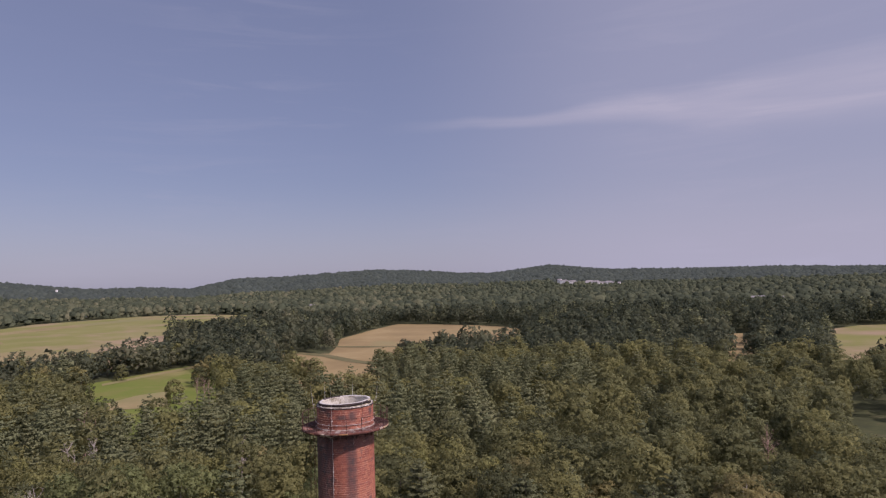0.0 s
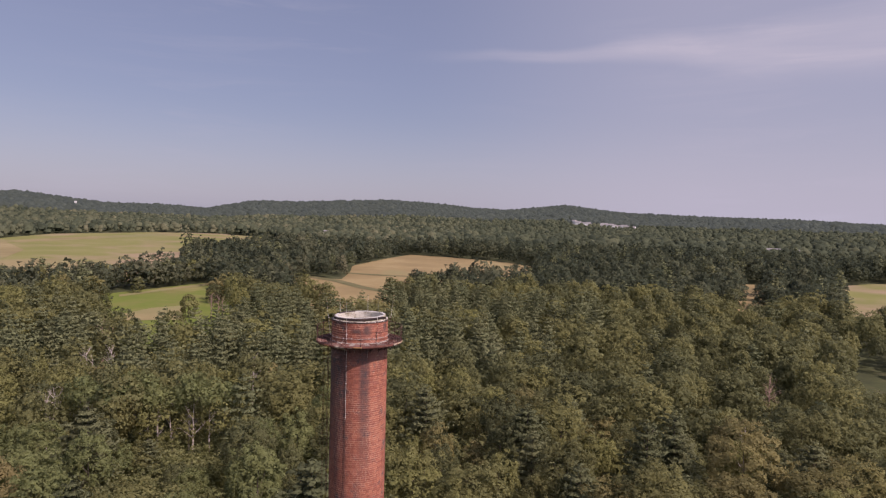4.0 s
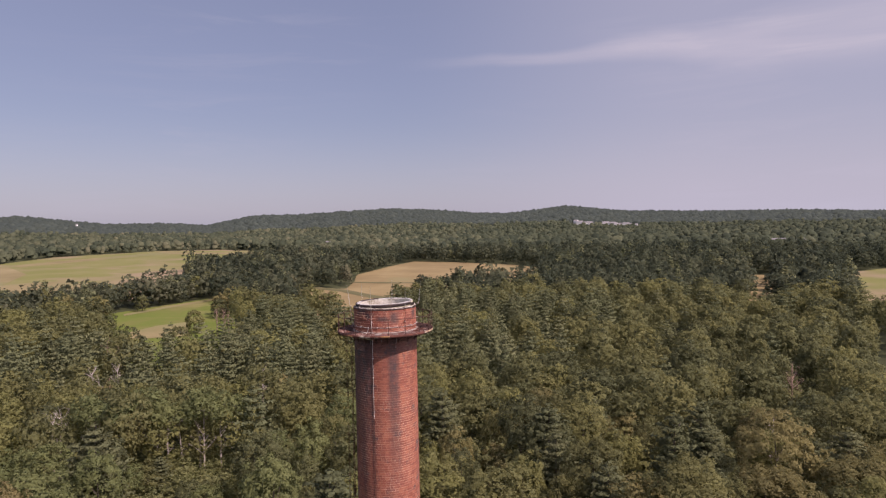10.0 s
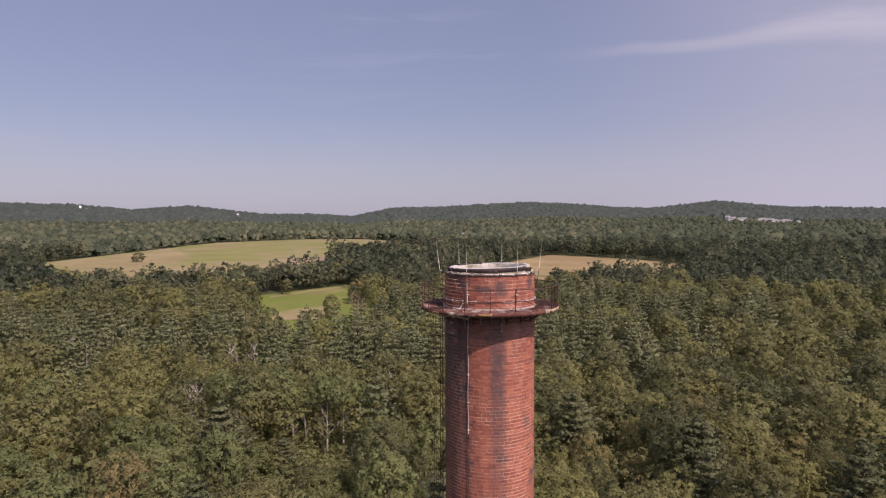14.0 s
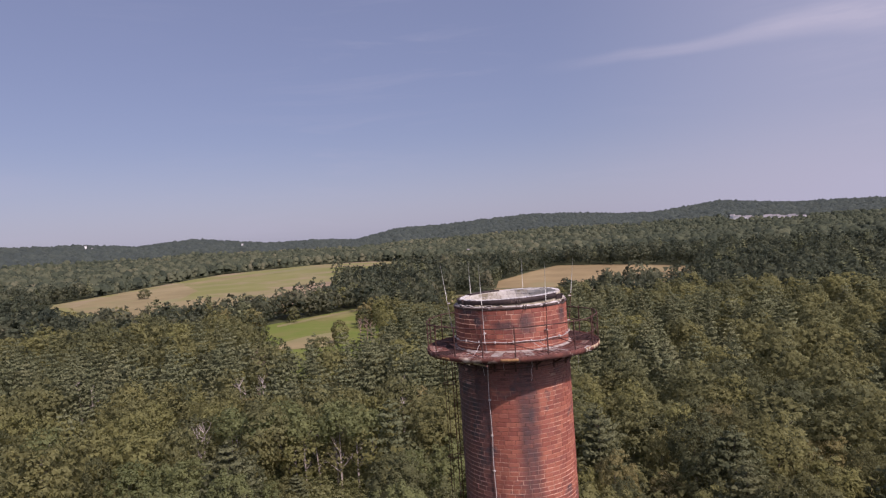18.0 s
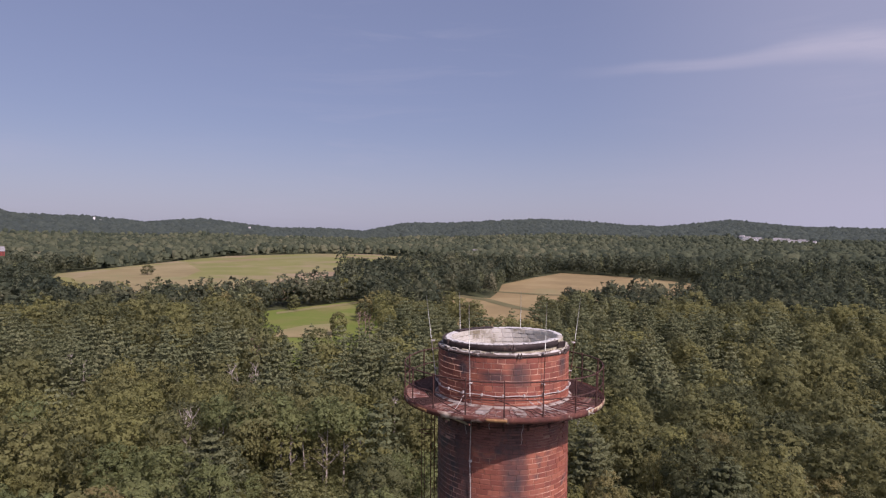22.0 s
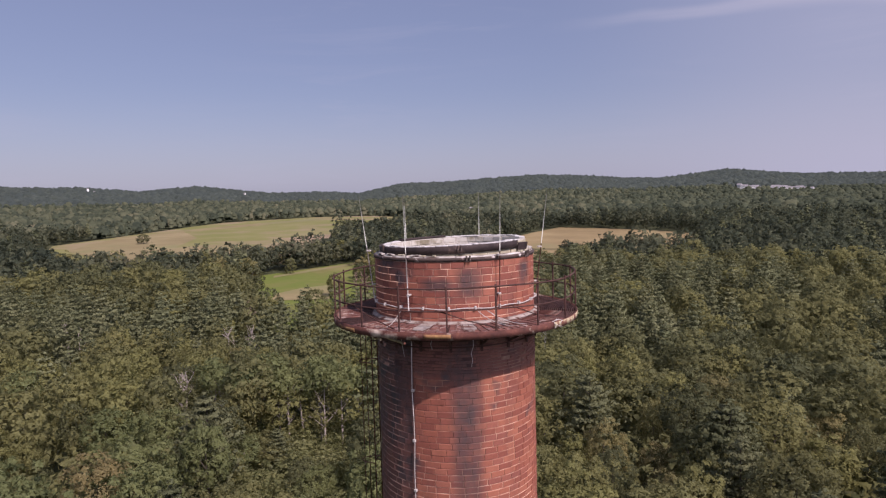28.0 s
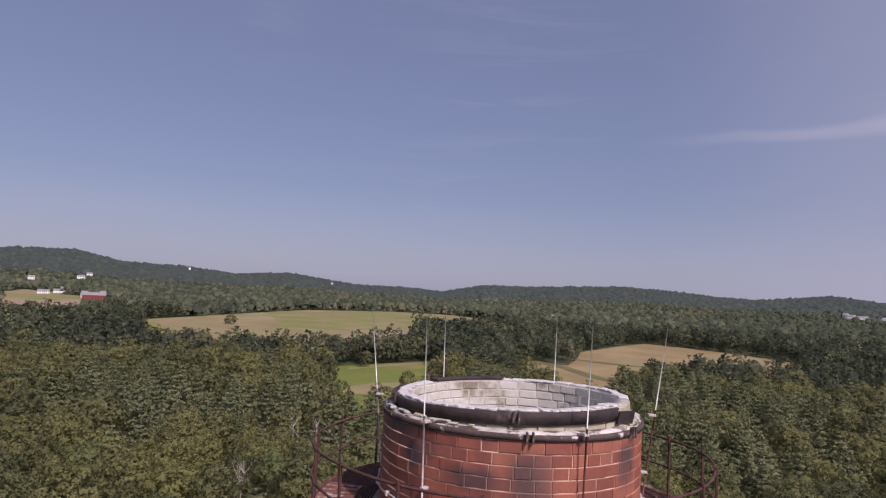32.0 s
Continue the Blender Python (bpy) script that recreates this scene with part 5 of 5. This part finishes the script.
# ---- bare and dead trees ----
def build_pale_trees():
    meshes = [trunk_mesh(60 + k, 14.0, 0.21, dead_bark, 13, True) for k in range(4)]
    tops = [tree_mesh("crown", broad_crown(160 + k, 760, 0.24, 17.0, 3.4, 9, 0, 0.62), leaf_pale) for k in range(3)]
    g = random.Random(21)
    reds = [trunk_mesh(80 + k, 15.0, 0.22, red_bark, 16, True) for k in range(2)]
    for k, (x, y) in enumerate([(83, 176), (84, 178), (-129, 226), (-131, 228), (-127, 228), (-124, 312), (-120, 310), (-116, 306)]):
        tree = thing("dead_tree", (x, y, float(land(x, y))), "reddish dead tree with dry bare twigs", "dead tree", "bare trees in the wood")
        tree.rotation_euler, tree.scale = (0, 0, g.uniform(0, 6.28)), [g.uniform(1.0, 1.25)] * 3
        link_mesh("trunk", reds[k % 2], None, tree)
    for k, (x, y) in enumerate([(-109, 186), (-106, 190), (-112, 188), (-127, 135), (-162, 184), (-95, 143), (-92, 140), (56, 129), (-62, 188), (-172, 190)]):
        tree = thing("dead_tree", (x, y, float(land(x, y))), "bare pale dead tree with thin forked branches", "dead tree", "bare trees in the wood")
        tree.rotation_euler, tree.scale = (0, 0, g.uniform(0, 6.28)), [g.uniform(1.05, 1.3)] * 3
        link_mesh("trunk", meshes[k % 4], None, tree)
    for k, (x, y) in enumerate([(-71, 143), (-68, 141), (-65, 142), (-62, 144), (-60, 141), (-57, 143), (-87, 143), (-84, 142), (-74, 145), (-121, 128), (-54, 145), (-78, 140)]):
        tree = thing("birch_tree", (x, y, float(land(x, y))), "slender tree with bare pale stems and a thin leafy top", "tree", "pale-stemmed trees in the wood")
        tree.rotation_euler, tree.scale = (0, 0, g.uniform(0, 6.28)), [g.uniform(1.08, 1.3)] * 3
        link_mesh("trunk", meshes[k % 4], None, tree)
        link_mesh("crown", tops[k % 3], None, tree)


build_pale_trees()


# ---- houses, barn and far buildings ----
def bm_gable(bm, w, d, h, over=0.4):
    """A gable roof: ridge along x."""
    a, b = w / 2 + over, d / 2 + over
    vs = [bm.verts.new(v) for v in ((-a, -b, 0), (a, -b, 0), (a, 0, h), (-a, 0, h), (-a, b, 0), (a, b, 0))]
    lo = [bm.verts.new(v.co - Vector((0, 0, 0.25))) for v in vs]
    for q in ((0, 1, 2, 3), (3, 2, 5, 4)):
        bm.faces.new([vs[i] for i in q])
        bm.faces.new([lo[i] for i in q][::-1])
    for i, j in ((0, 1), (1, 2), (2, 5), (5, 4), (4, 3), (3, 0)):
        bm.faces.new((vs[i], lo[i], lo[j], vs[j]))


def build_house(name, at, turn, size, wall, roof, label, category, windows=3, roof_h=None, lift=0.0):
    w, d, h = size
    house = thing(name, (at[0], at[1], float(land(*at)) - 0.2 + lift), label, category)
    house.rotation_euler = (0, 0, radians(turn))
    bm = bmesh.new()
    bm_box(bm, (w, d, h), Matrix.Translation((0, 0, h / 2)))
    part("wall", bm, wall, house)
    rh = roof_h or d * 0.32
    bm = bmesh.new()
    bm_gable(bm, w, d, rh)
    part("roof", bm, roof, house).location = (0, 0, h + 0.05)
    bm = bmesh.new()
    for s in (-1, 1):
        vs = [bm.verts.new(v) for v in ((s * w / 2, -d / 2, 0), (s * w / 2, d / 2, 0), (s * w / 2, 0, rh * 0.93))]
        bm.faces.new(vs if s > 0 else vs[::-1])
    part("gable", bm, wall, house).location = (0, 0, h)
    for row in range(2 if h > 4.5 else 1):
        for k in range(windows):
            bm = bmesh.new()
            bm_box(bm, (1.1, 0.12, 1.4))
            part("window", bm, window_dark, house).location = (-w / 2 + w * (k + 0.5) / windows, -d / 2 - 0.03, 1.7 + row * 2.8)
    return house


def build_yard():
    """A gravel heap and a small red machine in a clearing."""
    g = random.Random(6)
    ground = float(land(*HOUSE))
    heap = thing("gravel_heap", (HOUSE[0] + 0.4, HOUSE[1] - 2, ground), "pale heap of gravel in a forest clearing", "gravel heap")
    bm = bmesh.new()
    rings = []
    for k in range(9):
        f = k / 8
        rings.append([bm.verts.new((6.5 * (1 - f) ** 0.95 * math.cos(a) * g.uniform(0.93, 1.07), 5.0 * (1 - f) ** 0.95 * math.sin(a) * g.uniform(0.93, 1.07), 4.6 * f + g.uniform(-0.1, 0.1) - 0.2)) for a in (2 * math.pi * j / 26 for j in range(26))])
    for lo, hi in zip(rings, rings[1:]):
        for j in range(26):
            bm.faces.new((lo[j], lo[(j + 1) % 26], hi[(j + 1) % 26], hi[j])).smooth = True
    bm.faces.new(rings[-1])
    part("heap", bm, gravel, heap)
    machine = thing("loader", (HOUSE[0] + 8.5, HOUSE[1] - 5.5, float(land(HOUSE[0] + 8.5, HOUSE[1] - 5.5)) + 0.3), "red and white loader parked beside a gravel heap", "loader")
    machine.rotation_euler = (0, 0, 0.3)
    for name, size, at, material in (("body", (4.2, 2.0, 1.1), (0, 0, 1.35), red_wall), ("cab", (1.5, 1.7, 1.4), (-0.9, 0, 2.5), white_wall), ("bucket", (1.1, 2.4, 1.0), (3.0, 0, 0.9), white_wall), ("arm", (1.8, 0.3, 0.3), (1.9, 0, 1.7), red_wall)):
        bm = bmesh.new()
        bm_box(bm, size)
        bmesh.ops.bevel(bm, geom=bm.edges[:], offset=0.10, segments=2, affect="EDGES")
        part(name, bm, material, machine).location = at
    for x in (-1.3, 1.3):
        for y in (-1.0, 1.0):
            bm = bmesh.new()
            bm_tube(bm, [(x, y - 0.22, 0.62), (x, y + 0.22, 0.62)], [0.62, 0.62], 16)
            part("wheel", bm, dark_iron, machine)


build_yard()
bm = bmesh.new()
pts = [(HOUSE[0] - 8, HOUSE[1] - 9), (HOUSE[0] + 16, HOUSE[1] - 10), (HOUSE[0] + 40, HOUSE[1] - 6)]
vs = [bm.verts.new((x, y - 2, float(land(x, y)) + 0.3)) for x, y in pts] + [bm.verts.new((x, y + 4, float(land(x, y)) + 0.3)) for x, y in pts[::-1]]
bm.faces.new(vs)
tagged(part("road", bm, pale_road), "pale gravel yard and drive in a clearing", "road", kind="structure")

FAR = lambda az, r: (r * math.sin(radians(az)), r * math.cos(radians(az)))
build_house("barn", (-876, 752), 50, (32, 13, 7), red_wall, roof_grey, "long red barn with a grey roof", "barn", 8, 4.2)
for hx, hy, turn, size, roof_h in FAR_HOUSES:
    build_house("farmhouse", (hx, hy), turn, size, white_wall, roof_grey, "white house with a grey roof among trees", "house", 3, roof_h)
for k, (az, r, w, hh, up) in enumerate(((-31.6, 2250, 5, 9, 9), (-29.7, 1190, 5, 4, 2), (-12.3, 1010, 7, 6, 8), (-43.2, 2500, 6, 12, 8), (-42.7, 2480, 12, 8, 5), (26.2, 900, 18, 5, 8), (24.9, 905, 16, 5, 8))):
    build_house("farmhouse", FAR(az, r), -az + 9 * (k % 4) - 14, (w, 7, hh), white_wall, roof_grey, "white house with a grey roof among trees", "house", 3, lift=up)
g = random.Random(2)
for k in range(14):
    az = 9.2 + k * 0.38 + g.uniform(-0.1, 0.1)
    r = 1885 - k * 4 + g.uniform(-40, 25)
    build_house("apartment_building", FAR(az, r), -az + g.uniform(-22, 22), (g.uniform(10, 22), 12, g.uniform(5, 9)), white_wall, roof_grey, "pale apartment building on a wooded hillside", "building", 5, lift=2)

# the lone tree in the hay field
hedge_meshes = [tree_mesh("crown", broad_crown(140 + k, 1500, 0.42, 17, 5.6, 44, 0, 0.04, 0.22), leaf_near) for k in range(6)]
at = (-462.0, 574.0)
build_tree("broadleaf_tree", (at[0], at[1], float(land(*at)) + 0.3), hedge_meshes[2], trunks[1], "lone dark broadleaf tree in a hay field", "tree", 1.0, 1.15, 0.62)

# hedgerow and treeline before the hay field
g = random.Random(33)
line = [(-330, 345), (-300, 352), (-271, 366), (-258, 385), (-243, 401), (-227, 413), (-216, 428), (-205, 442), (-196, 462), (-180, 478), (-168, 500)]
k = 0
for (x0, y0), (x1, y1) in zip(line, line[1:]):
    for f in (0.0, 0.5):
        x = x0 + (x1 - x0) * f + g.uniform(-3, 3) - 4
        y = y0 + (y1 - y0) * f + g.uniform(-3, 3) + 3
        s = g.uniform(0.85, 1.30)
        build_tree("broadleaf_tree", (x, y, float(land(x, y))), hedge_meshes[k % 6], trunks[k % 3], "dark green round-headed broadleaf tree in a hedgerow", "tree", g.uniform(0, 6.28), s, s * g.uniform(0.8, 1.0))["group"] = "hedgerow trees"
        k += 1
for x, y, s in ((-187, 322, 1.15), (-195, 330, 1.0), (-141, 325, 0.85), (-205, 398, 0.7), (-150, 384, 0.9), (-146, 372, 0.8), (-148, 396, 1.0)):
    build_tree("broadleaf_tree", (x, y, float(land(x, y))), hedge_meshes[k % 6], trunks[k % 3], "round-headed broadleaf tree at a field edge", "tree", g.uniform(0, 6.28), s, s * 0.9)
    k += 1
